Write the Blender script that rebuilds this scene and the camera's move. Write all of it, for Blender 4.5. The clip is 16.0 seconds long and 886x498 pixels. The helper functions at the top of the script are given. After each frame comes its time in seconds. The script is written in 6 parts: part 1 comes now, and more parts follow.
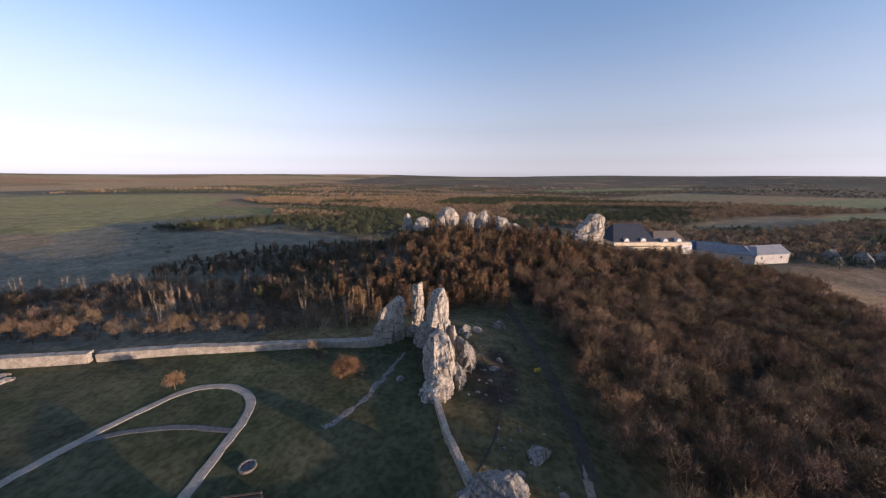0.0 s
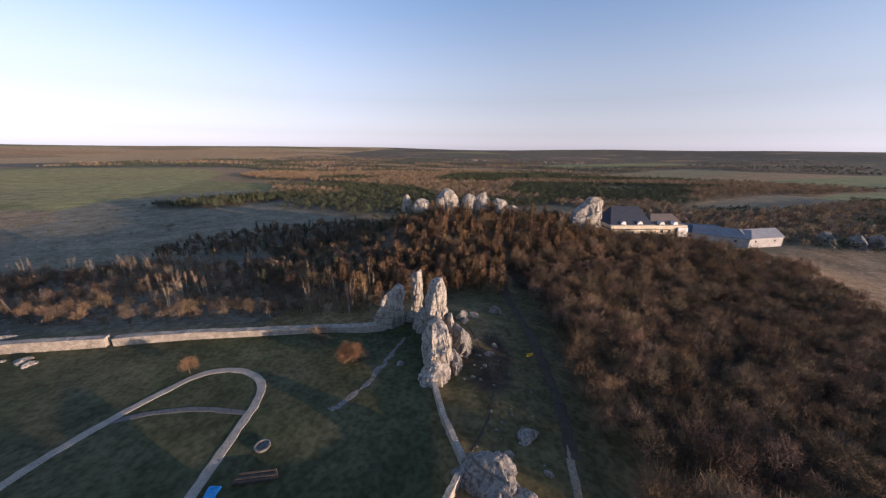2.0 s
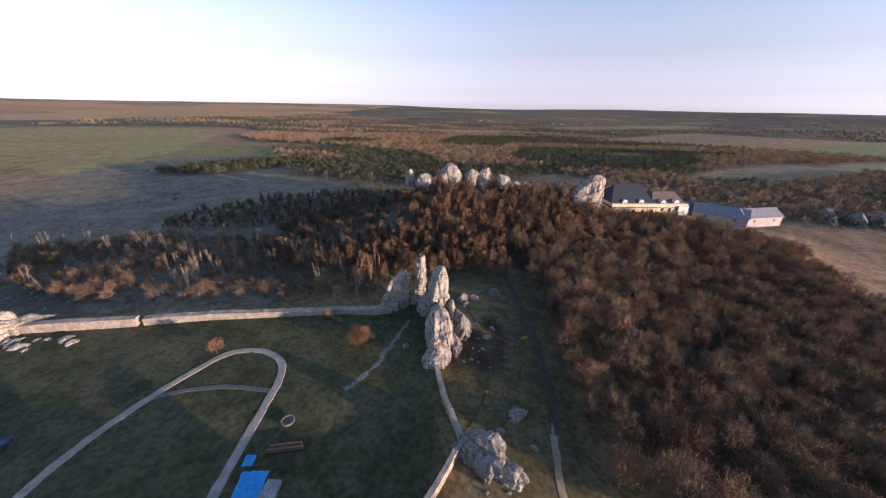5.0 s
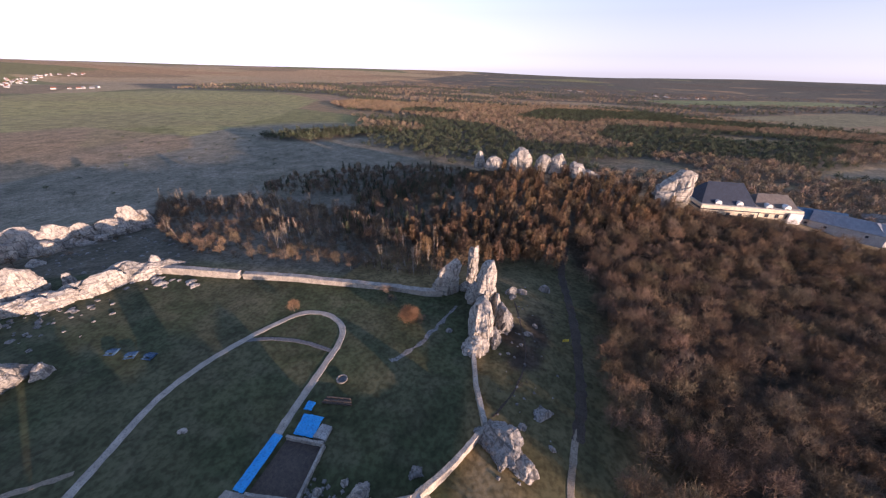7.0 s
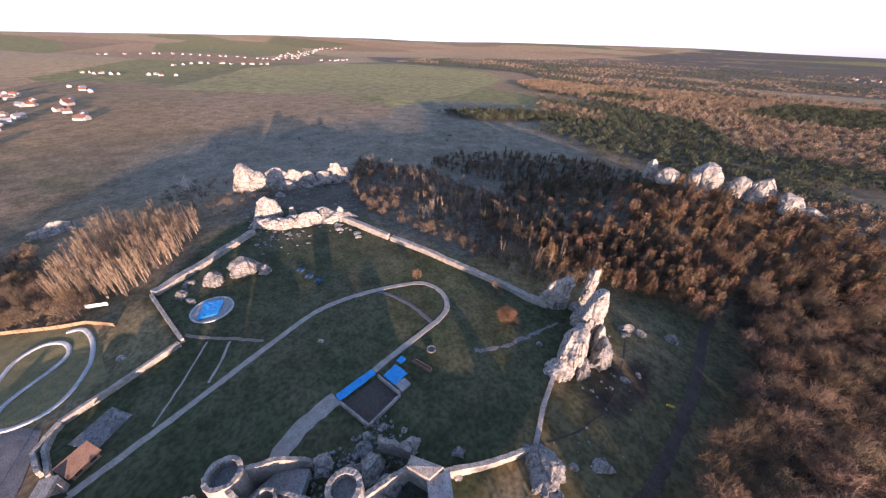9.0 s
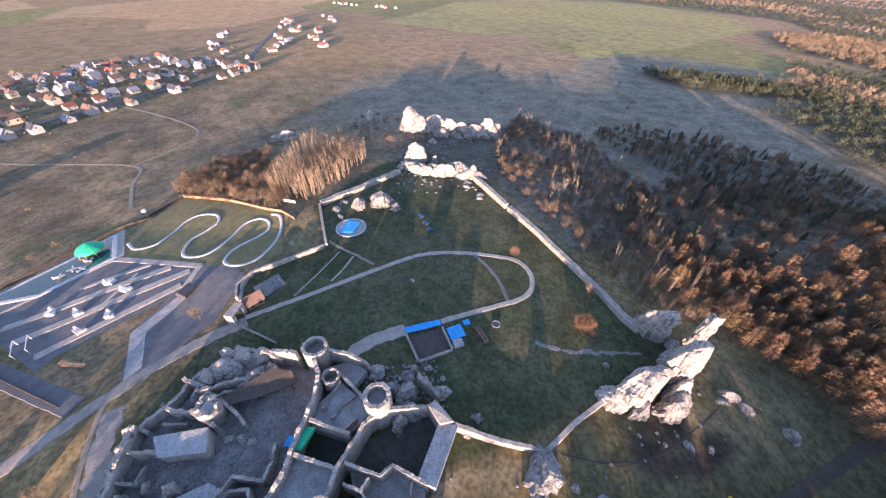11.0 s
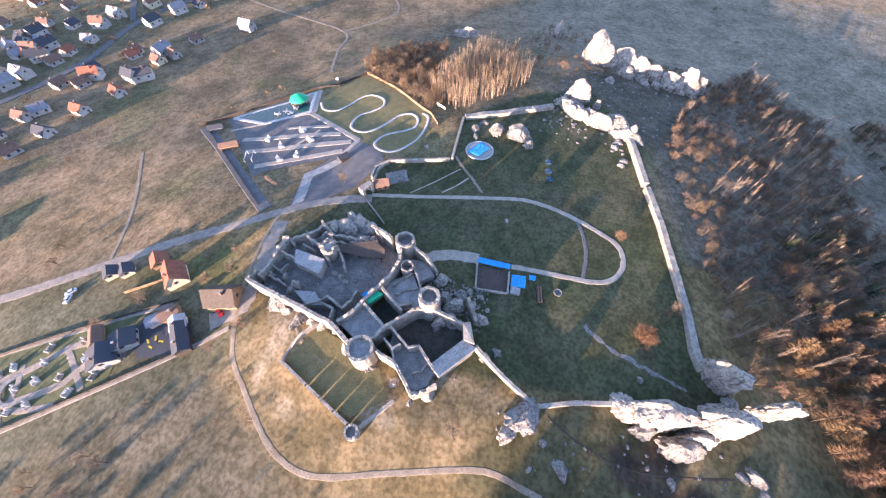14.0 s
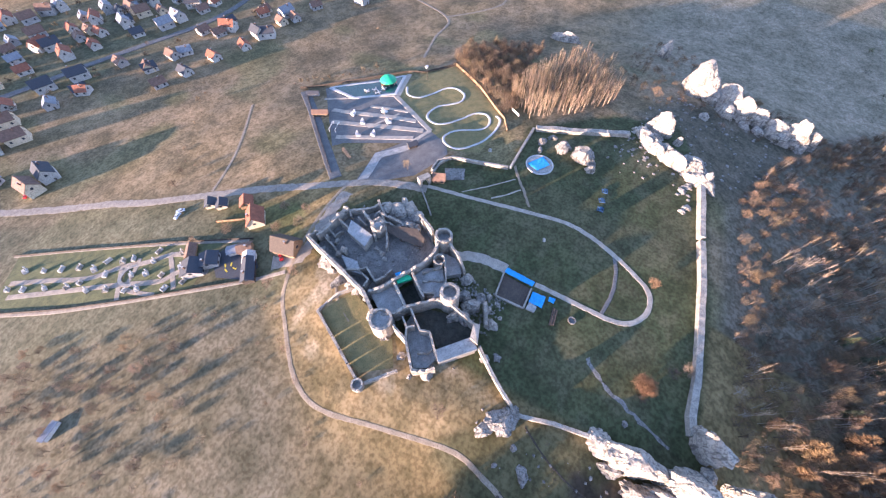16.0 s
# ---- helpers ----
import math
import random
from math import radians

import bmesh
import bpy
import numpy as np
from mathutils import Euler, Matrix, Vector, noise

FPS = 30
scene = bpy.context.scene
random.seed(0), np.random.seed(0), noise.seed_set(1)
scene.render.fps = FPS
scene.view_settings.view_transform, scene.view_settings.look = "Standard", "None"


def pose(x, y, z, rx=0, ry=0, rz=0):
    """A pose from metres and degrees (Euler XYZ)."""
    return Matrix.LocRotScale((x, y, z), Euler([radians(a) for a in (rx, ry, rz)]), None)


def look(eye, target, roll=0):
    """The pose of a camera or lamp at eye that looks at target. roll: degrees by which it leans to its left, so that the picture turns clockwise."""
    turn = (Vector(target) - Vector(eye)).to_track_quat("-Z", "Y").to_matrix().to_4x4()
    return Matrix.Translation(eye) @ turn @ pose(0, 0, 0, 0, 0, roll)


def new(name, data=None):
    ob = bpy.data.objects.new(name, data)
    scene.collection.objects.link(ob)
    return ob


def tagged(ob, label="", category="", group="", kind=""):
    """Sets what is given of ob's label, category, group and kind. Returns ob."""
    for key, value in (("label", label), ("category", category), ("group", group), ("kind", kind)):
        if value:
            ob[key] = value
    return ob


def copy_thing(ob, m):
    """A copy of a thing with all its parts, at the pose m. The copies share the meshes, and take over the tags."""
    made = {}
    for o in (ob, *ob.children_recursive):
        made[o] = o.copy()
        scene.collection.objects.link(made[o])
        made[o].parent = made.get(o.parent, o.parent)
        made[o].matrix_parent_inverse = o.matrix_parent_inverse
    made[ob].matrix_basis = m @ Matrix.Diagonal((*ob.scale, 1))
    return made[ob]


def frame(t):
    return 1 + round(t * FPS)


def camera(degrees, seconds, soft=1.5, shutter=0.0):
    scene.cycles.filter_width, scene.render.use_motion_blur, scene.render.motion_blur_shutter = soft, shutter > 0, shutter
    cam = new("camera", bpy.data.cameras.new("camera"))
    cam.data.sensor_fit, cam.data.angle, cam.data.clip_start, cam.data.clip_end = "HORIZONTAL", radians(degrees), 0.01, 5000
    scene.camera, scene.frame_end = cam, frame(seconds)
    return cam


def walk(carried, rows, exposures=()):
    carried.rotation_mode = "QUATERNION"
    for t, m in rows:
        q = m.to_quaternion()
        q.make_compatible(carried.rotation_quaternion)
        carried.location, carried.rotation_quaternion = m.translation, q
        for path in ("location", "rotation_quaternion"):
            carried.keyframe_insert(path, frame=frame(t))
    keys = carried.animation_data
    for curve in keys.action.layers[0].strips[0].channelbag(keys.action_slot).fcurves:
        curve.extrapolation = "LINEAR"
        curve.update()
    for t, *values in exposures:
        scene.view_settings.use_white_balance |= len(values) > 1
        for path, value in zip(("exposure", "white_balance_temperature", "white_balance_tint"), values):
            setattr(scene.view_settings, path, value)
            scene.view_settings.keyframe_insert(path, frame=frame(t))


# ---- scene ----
cam = camera(106.5, 16.0, soft=1.25)

# eye in metres, then yaw, pitch and roll in degrees
RIDE = [
    (0, 41.71, -52.82, 57.32, 3.08, -12.62, 0.31),
    (0.5, 41.94, -53.47, 58.38, 3.07, -14.11, 0.17),
    (1, 42.15, -53.82, 60.02, 3.02, -15.23, 0.30),
    (1.5, 41.93, -54.13, 62.08, 2.94, -16.35, 0.66),
    (2, 42.18, -54.75, 63.49, 2.96, -17.04, 0.63),
    (2.5, 42.31, -55.38, 64.95, 2.92, -17.72, 0.69),
    (3, 42.22, -55.71, 66.89, 2.84, -18.70, 0.91),
    (3.5, 41.94, -55.91, 69.16, 2.69, -19.82, 1.12),
    (6, 42.30, -58.26, 79.27, 5.42, -26.25, 1.66),
    (6.5, 45.09, -58.51, 81.96, 10.10, -27.58, 1.60),
    (7, 47.64, -58.16, 84.10, 16.13, -28.62, 1.66),
    (7.5, 50.76, -57.96, 85.67, 23.18, -29.05, 1.76),
    (8, 53.77, -57.00, 88.80, 30.52, -30.14, 1.68),
    (8.5, 55.85, -56.17, 91.82, 37.37, -31.30, 1.88),
    (9, 59.18, -54.27, 94.30, 45.24, -32.64, 1.67),
    (9.5, 60.75, -50.23, 97.26, 52.97, -35.09, 1.28),
    (12, 71.65, -35.18, 110.08, 87.90, -45.91, 0.38),
    (12.5, 71.40, -33.54, 112.71, 92.66, -49.17, 0.36),
    (13, 71.87, -31.09, 114.45, 97.67, -51.28, 0.12),
    (13.5, 71.53, -28.14, 116.49, 102.74, -53.69, 0.06),
    (14, 71.40, -25.78, 119.12, 107.45, -55.68, 0.32),
    (14.5, 71.45, -23.56, 122.85, 112.06, -57.04, 0.45),
    (15, 71.22, -21.67, 126.94, 116.20, -57.77, 0.59),
    (15.5, 70.50, -19.95, 130.30, 120.16, -58.20, 0.41),
    (16, 69.02, -17.92, 132.90, 124.36, -58.47, 0.34),
]


def aimed(x, y, z, yaw, pitch, roll):
    a, b = radians(yaw), radians(pitch)
    way = Vector((-math.sin(a) * math.cos(b), math.cos(a) * math.cos(b), math.sin(b)))
    return look(Vector((x, y, z)), Vector((x, y, z)) + way, roll)


walk(cam, [(t, aimed(*row)) for t, *row in RIDE],
     exposures=[(0, 1.12, 5750, 20), (3.5, 1.22, 5750, 21), (6, 1.52, 5700, 26), (9.5, 2.02, 5650, 29), (12, 2.66, 5650, 26), (16, 2.82, 5500, 25)])

# ---- light: a low sun on the south-east rim, clear sky ----
SUN_DIR = Vector((0.915, -0.40, 0.0)).normalized()
SUN_UP = radians(4.9)
world = bpy.data.worlds.new("evening_sky")
scene.world = world
world.use_nodes = True
wn = world.node_tree
sky = wn.nodes.new("ShaderNodeTexSky")
sky.sky_type = "NISHITA"
sky.sun_disc = False
sky.sun_elevation = SUN_UP
sky.sun_rotation = math.atan2(SUN_DIR.x, SUN_DIR.y)
sky.altitude = 400
sky.air_density, sky.dust_density, sky.ozone_density = 1.0, 0.35, 2.0
soften = wn.nodes.new("ShaderNodeHueSaturation")
wn.links.new(sky.outputs[0], soften.inputs["Color"])
# evening air: paler and pinker towards the horizon all round
around = wn.nodes.new("ShaderNodeTexCoord")
split = wn.nodes.new("ShaderNodeSeparateXYZ")
wn.links.new(around.outputs["Generated"], split.inputs[0])
pale = wn.nodes.new("ShaderNodeMapRange")
pale.interpolation_type = "SMOOTHSTEP"
pale.inputs[1].default_value, pale.inputs[2].default_value = 0.0, 0.42
pale.inputs[3].default_value, pale.inputs[4].default_value = 0.15, 0.9
wn.links.new(split.outputs[2], pale.inputs[0])
wn.links.new(pale.outputs[0], soften.inputs["Saturation"])
dim = wn.nodes.new("ShaderNodeMapRange")
dim.inputs[1].default_value, dim.inputs[2].default_value = 0.0, 0.6
dim.inputs[3].default_value, dim.inputs[4].default_value = 0.78, 1.18
wn.links.new(split.outputs[2], dim.inputs[0])
wn.links.new(dim.outputs[0], soften.inputs["Value"])
blush = wn.nodes.new("ShaderNodeMix")
blush.data_type, blush.blend_type = "RGBA", "MULTIPLY"
blush.inputs[0].default_value = 1.0
blush.inputs[7].default_value = (1.0, 0.965, 0.985, 1)
wn.links.new(soften.outputs[0], blush.inputs[6])
wn.links.new(blush.outputs[2], wn.nodes["Background"].inputs[0])
wn.nodes["Background"].inputs[1].default_value = 0.15
sun = new("sun", bpy.data.lights.new("sun", "SUN"))
sun.data.energy, sun.data.angle, sun.data.color = 4.2, radians(0.6), (1.0, 0.72, 0.46)
sun.matrix_world = look((0, 0, 300), Vector((0, 0, 300)) - Vector((SUN_DIR.x * math.cos(SUN_UP), SUN_DIR.y * math.cos(SUN_UP), math.sin(SUN_UP))))

# ---- materials ----


def mat(name, base, rough=0.9, other=None, scale=1.0, bump=0.3, fine=6.0, attr="", metal=0.0, vary=0.0, tone=False, streak=0.0):
    """Two scales of variation between base and other, with relief."""
    m = bpy.data.materials.new(name)
    m.use_nodes = True
    nt = m.node_tree
    b = nt.nodes["Principled BSDF"]
    b.inputs["Roughness"].default_value, b.inputs["Metallic"].default_value = rough, metal
    b.inputs["Specular IOR Level"].default_value = 0.25
    co = nt.nodes.new("ShaderNodeTexCoord")

    def noise_at(s, detail=4.0):
        n = nt.nodes.new("ShaderNodeTexNoise")
        n.inputs["Scale"].default_value, n.inputs["Detail"].default_value = s, detail
        nt.links.new(co.outputs["Object"], n.inputs["Vector"])
        return n

    def mixed(fac, a, c):
        x = nt.nodes.new("ShaderNodeMix")
        x.data_type = "RGBA"
        nt.links.new(fac, x.inputs[0])
        for sock, v in ((x.inputs[6], a), (x.inputs[7], c)):
            if isinstance(v, tuple):
                sock.default_value = (*v, 1)
            else:
                nt.links.new(v, sock)
        return x.outputs[2]

    def ramp(src, lo, hi):
        r = nt.nodes.new("ShaderNodeMapRange")
        r.inputs[1].default_value, r.inputs[2].default_value = lo, hi
        nt.links.new(src, r.inputs[0])
        return r.outputs[0]

    other = other or tuple(c * 0.6 for c in base)
    big, small = noise_at(scale), noise_at(scale * fine, 6.0)
    if attr:
        at = nt.nodes.new("ShaderNodeAttribute")
        at.attribute_name = attr
        src = at.outputs["Color"]
        dark = nt.nodes.new("ShaderNodeMix")
        dark.data_type, dark.blend_type = "RGBA", "MULTIPLY"
        dark.inputs[0].default_value = 1.0
        nt.links.new(src, dark.inputs[6])
        dark.inputs[7].default_value = (*other, 1)
        col = mixed(ramp(big.outputs[0], 0.35, 0.68), src, dark.outputs[2])
        dim = nt.nodes.new("ShaderNodeMix")
        dim.data_type, dim.blend_type = "RGBA", "MULTIPLY"
        dim.inputs[0].default_value = 1.0
        nt.links.new(col, dim.inputs[6])
        dim.inputs[7].default_value = (0.62, 0.6, 0.55, 1)
        col = mixed(ramp(small.outputs[0], 0.42, 0.62), col, dim.outputs[2])
        mid = noise_at(scale * 4.5, 7.0)
        fade = nt.nodes.new("ShaderNodeMix")
        fade.data_type, fade.blend_type = "RGBA", "MULTIPLY"
        fade.inputs[0].default_value = 1.0
        nt.links.new(col, fade.inputs[6])
        fade.inputs[7].default_value = (0.68, 0.7, 0.66, 1)
        col = mixed(ramp(mid.outputs[0], 0.44, 0.6), col, fade.outputs[2])
    else:
        col = mixed(ramp(big.outputs[0], 0.35, 0.65), base, other)
        col = mixed(ramp(small.outputs[0], 0.48, 0.72), col, tuple(c * 0.5 for c in other))
    if streak:
        mp = nt.nodes.new("ShaderNodeMapping")
        mp.inputs["Scale"].default_value = (1.0, 1.0, 0.22)
        nt.links.new(co.outputs["Object"], mp.inputs[0])
        runs, beds = noise_at(0.9, 8.0), noise_at(0.55, 5.0)
        nt.links.new(mp.outputs[0], runs.inputs["Vector"])
        mp2 = nt.nodes.new("ShaderNodeMapping")
        mp2.inputs["Scale"].default_value, mp2.inputs["Rotation"].default_value = (0.25, 0.25, 2.2), (0.25, 0.15, 0)
        nt.links.new(co.outputs["Object"], mp2.inputs[0])
        nt.links.new(mp2.outputs[0], beds.inputs["Vector"])
        col = mixed(ramp(runs.outputs[0], 0.52, 0.66), col, tuple(c * streak for c in other))
        col = mixed(ramp(beds.outputs[0], 0.56, 0.64), col, tuple(c * streak * 1.3 for c in other))
    if vary:
        info = nt.nodes.new("ShaderNodeNewGeometry")
        hsv = nt.nodes.new("ShaderNodeHueSaturation")
        nt.links.new(col, hsv.inputs["Color"])
        r = nt.nodes.new("ShaderNodeMapRange")
        r.inputs[3].default_value, r.inputs[4].default_value = 1 - vary, 1 + vary
        nt.links.new(info.outputs["Random Per Island"], r.inputs[0])
        nt.links.new(r.outputs[0], hsv.inputs["Value"])
        col = hsv.outputs[0]
    if tone:
        each = nt.nodes.new("ShaderNodeAttribute")
        each.attribute_name = "tone"
        own = nt.nodes.new("ShaderNodeMix")
        own.data_type, own.blend_type = "RGBA", "MULTIPLY"
        own.inputs[0].default_value = 1.0
        nt.links.new(col, own.inputs[6])
        nt.links.new(each.outputs["Color"], own.inputs[7])
        col = own.outputs[2]
    nt.links.new(col, b.inputs["Base Color"])
    if bump:
        bp = nt.nodes.new("ShaderNodeBump")
        bp.inputs["Strength"].default_value, bp.inputs["Distance"].default_value = bump, 0.25
        nt.links.new(small.outputs[0], bp.inputs["Height"])
        nt.links.new(bp.outputs[0], b.inputs["Normal"])
    return m


LAND = mat("land", (1, 1, 1), 0.95, (0.6, 0.62, 0.56), 0.05, 0.4, 14.0, attr="cover")
STONE = mat("rubble_limestone", (0.40, 0.35, 0.285), 0.9, (0.24, 0.21, 0.172), 0.45, 1.0, 7.0)
ROCK = mat("limestone_rock", (0.41, 0.365, 0.30), 0.9, (0.28, 0.245, 0.205), 0.25, 1.0, 7.0, streak=0.45)
GREYROCK = mat("weathered_rock", (0.27, 0.245, 0.215), 0.9, (0.17, 0.155, 0.135), 0.25, 0.9, 8.0, streak=0.5)
GRAVEL = mat("gravel", (0.41, 0.35, 0.28), 0.95, (0.30, 0.255, 0.205), 0.4, 0.4, 9.0)
MUD = mat("dark_mud", (0.08, 0.06, 0.043), 0.95, (0.055, 0.042, 0.03), 0.3, 0.5, 9.0)
DIRT = mat("trodden_earth", (0.29, 0.23, 0.165), 0.95, (0.21, 0.165, 0.115), 0.3, 0.5, 9.0)
ASPHALT = mat("worn_asphalt", (0.15, 0.142, 0.135), 0.9, (0.11, 0.104, 0.1), 0.3, 0.3, 9.0)
PAVE = mat("garden_paving", (0.32, 0.27, 0.215), 0.95, (0.22, 0.185, 0.15), 0.4, 0.4, 9.0)
FLOOR = mat("castle_floor", (0.37, 0.35, 0.32), 0.9, (0.25, 0.235, 0.215), 0.4, 0.7, 6.0)
SLABGREY = mat("grey_paving_slabs", (0.36, 0.345, 0.325), 0.85, (0.27, 0.26, 0.245), 0.5, 0.5, 6.0)
COURTFLOOR = mat("dusty_court_ground", (0.215, 0.195, 0.17), 0.95, (0.135, 0.122, 0.108), 0.3, 0.7, 8.0)
# grey stone with the deep shade of walled-in floors put into its colour
SHADESTONE = mat("shade_dark_stone", (0.075, 0.072, 0.06), 0.9, (0.045, 0.048, 0.036), 0.4, 0.7, 7.0)
BLUE = mat("blue_tarpaulin", (0.035, 0.25, 0.56), 0.5, (0.045, 0.32, 0.64), 0.5, 0.5, 5.0)
TWIG = mat("bare_twigs", (0.19, 0.128, 0.08), 0.9, (0.132, 0.092, 0.06), 0.05, 0.0, 8.0, vary=0.35, tone=True)
TWIGPALE = mat("pale_twigs", (0.28, 0.20, 0.13), 0.9, (0.20, 0.145, 0.098), 0.05, 0.0, 8.0, vary=0.3, tone=True)
LARCH = mat("larch_needles", (0.215, 0.132, 0.072), 0.9, (0.15, 0.096, 0.056), 0.04, 0.0, 8.0, vary=0.3, tone=True)
PINE = mat("pine_needles", (0.075, 0.085, 0.048), 0.9, (0.055, 0.065, 0.038), 0.04, 0.0, 8.0, vary=0.3, tone=True)
BARK = mat("bark", (0.14, 0.10, 0.07), 0.95, (0.09, 0.065, 0.045), 0.8, 0.5, 6.0)
BIRCH = mat("birch_bark", (0.40, 0.35, 0.29), 0.8, (0.26, 0.22, 0.18), 0.6, 0.2, 6.0)

# ---- land ----
COURT = [(16, 52), (-30, 46), (-75, 36), (-113, 27), (-150, 5), (-140, -30), (-99, -69), (-62, -63), (-51, -94),
         (-28, -96), (8, -120), (33, -118), (50, -75), (58, -55), (48, -10), (42, 10), (40, 30), (34, 60)]


def smooth(e0, e1, v):
    t = np.clip((np.asarray(v, float) - e0) / (e1 - e0), 0, 1)
    return t * t * (3 - 2 * t)


def outside(x, y, poly):
    """Distance outside a polygon, 0 inside it."""
    x, y = np.asarray(x, float), np.asarray(y, float)
    d, ins = np.full(x.shape, 1e9), np.zeros(x.shape, bool)
    for (ax, ay), (bx, by) in zip(poly, poly[1:] + poly[:1]):
        ux, uy = bx - ax, by - ay
        t = np.clip(((x - ax) * ux + (y - ay) * uy) / (ux * ux + uy * uy), 0, 1)
        d = np.minimum(d, np.hypot(x - ax - t * ux, y - ay - t * uy))
        ins ^= ((ay > y) != (by > y)) & (x < (bx - ax) * (y - ay) / ((by - ay) or 1e-9) + ax)
    return np.where(ins, 0, d)


def height(x, y):
    x, y = np.asarray(x, float), np.asarray(y, float)
    d, r = outside(x, y, COURT), np.hypot(x, y)
    base = -24 + 2 * np.sin(x * .006 + 1) * np.cos(y * .005) + 9 * np.sin(x * .0021 + .7) * np.sin(y * .0017 + 2) * smooth(300, 1500, r)
    base = base + 72 * smooth(2600, 4700, r) + 9 * np.sin(x * .0013 + y * .0009) * smooth(2000, 3500, r)
    z = base * smooth(0, 210, d) - 3.5 * smooth(0, 35, d) * np.exp(-(d / 130.) ** 2)
    ey = (y - 202) / 58
    z = z + 28 * np.exp(-ey * ey) * smooth(-110, 40, x) * smooth(340, 170, x) * smooth(20, 90, d)
    return z + (.1 * np.sin(x * .11 + .03 * y) + .1 * np.sin(y * .13 - x * .05)) * (1 - smooth(400, 900, r))


def ground(x, y):
    return float(height(np.array([x]), np.array([y]))[0])


def mesh_from(name, verts, faces, material):
    me = bpy.data.meshes.new(name)
    me.from_pydata([tuple(v) for v in verts], [], [tuple(f) for f in faces])
    me.materials.append(material)
    return me


def lay(me, material, verts, tris):
    """Fill a mesh quickly from arrays of corners and triangles."""
    verts, tris = np.asarray(verts, np.float32), np.asarray(tris, np.int32)
    me.vertices.add(len(verts))
    me.vertices.foreach_set("co", verts.ravel())
    me.loops.add(tris.size)
    me.loops.foreach_set("vertex_index", tris.ravel())
    me.polygons.add(len(tris))
    me.polygons.foreach_set("loop_start", np.arange(0, tris.size, 3, dtype=np.int32))
    me.update(calc_edges=True)
    me.materials.append(material)
    return me


def thing(name, verts, faces, material, label="", category="", group="", kind="", shade=False, parent=None):
    ob = new(name, mesh_from(name, verts, faces, material))
    if shade:
        ob.data.polygons.foreach_set("use_smooth", [True] * len(ob.data.polygons))
    ob.parent = parent
    return tagged(ob, label, category, group, kind)


def part(name, bm, material, parent, label=""):
    me = bpy.data.meshes.new(name)
    bm.to_mesh(me)
    bm.free()
    me.materials.append(material)
    ob = new(name, me)
    ob.parent = parent
    return tagged(ob, label)


def root(name, m, label, category, group="", kind=""):
    ob = new(name)
    ob.empty_display_size = 0.5
    ob.matrix_world = m
    return tagged(ob, label, category, group, kind)


EAST_WOOD = [(78, -6), (78, 47), (79, 92), (72, 132), (118, 188), (230, 188), (276, 176), (272, 120), (258, 50), (210, 0), (150, -24), (105, -22)]
SOUTH_WOOD = [(96, -128), (112, -104), (135, -104), (160, -128), (168, -180), (140, -190), (116, -166)]
NORTH_WOOD = [(16, 62), (-60, 52), (-110, 44), (-150, 52), (-200, 80), (-262, 128), (-225, 150), (-160, 170), (-180, 250), (-60, 330), (40, 300), (140, 250), (110, 200), (62, 130), (50, 100)]
GREEN_FIELD = [(-503, 348), (-550, 600), (-760, 1110), (-1400, 1066), (-1560, 700), (-1526, 419), (-1041, 60), (-760, 300), (-640, 420)]


def blotch(x, y, size, seed):
    """Soft random patches of about that size, 0 to 1."""
    u, v = x / size + seed * 17.3, y / size - seed * 9.1
    i, j = np.floor(u), np.floor(v)
    f, g = u - i, v - j
    f, g = f * f * (3 - 2 * f), g * g * (3 - 2 * g)

    def h(a, b):
        q = np.sin(a * 127.1 + b * 311.7 + seed * 74.7) * 43758.5453
        return q - np.floor(q)

    return (h(i, j) * (1 - f) + h(i + 1, j) * f) * (1 - g) + (h(i, j + 1) * (1 - f) + h(i + 1, j + 1) * f) * g


BROWN_TIP = [(-640, 960), (-600, 1060), (-785, 1175), (-1010, 1130), (-860, 1080)]
COPSE = [(-392, 395), (-376, 445), (-250, 575), (-192, 572), (-270, 470), (-320, 410)]
RIGHT_FIELDS = [[(560, 1300), (760, 1130), (1250, 1420), (1120, 1640), (0.40, 0.30, 0.14)], [(760, 1130), (900, 1000), (1500, 1250), (1250, 1420), (0.47, 0.29, 0.14)],
                [(480, 1960), (560, 1760), (1600, 2150), (1500, 2400), (0.30, 0.31, 0.11)], [(900, 1000), (1100, 860), (1900, 1250), (1500, 1250), (0.31, 0.30, 0.12)],
                [(110, 425), (150, 400), (240, 440), (190, 480), (0.42, 0.27, 0.15)], [(380, 470), (520, 470), (760, 590), (700, 660), (520, 570), (0.34, 0.255, 0.16)],
                [(700, 600), (900, 560), (1300, 700), (1200, 820), (880, 720), (0.26, 0.27, 0.12)], [(-150, 1500), (60, 1420), (420, 1560), (200, 1640), (0.42, 0.30, 0.16)]]


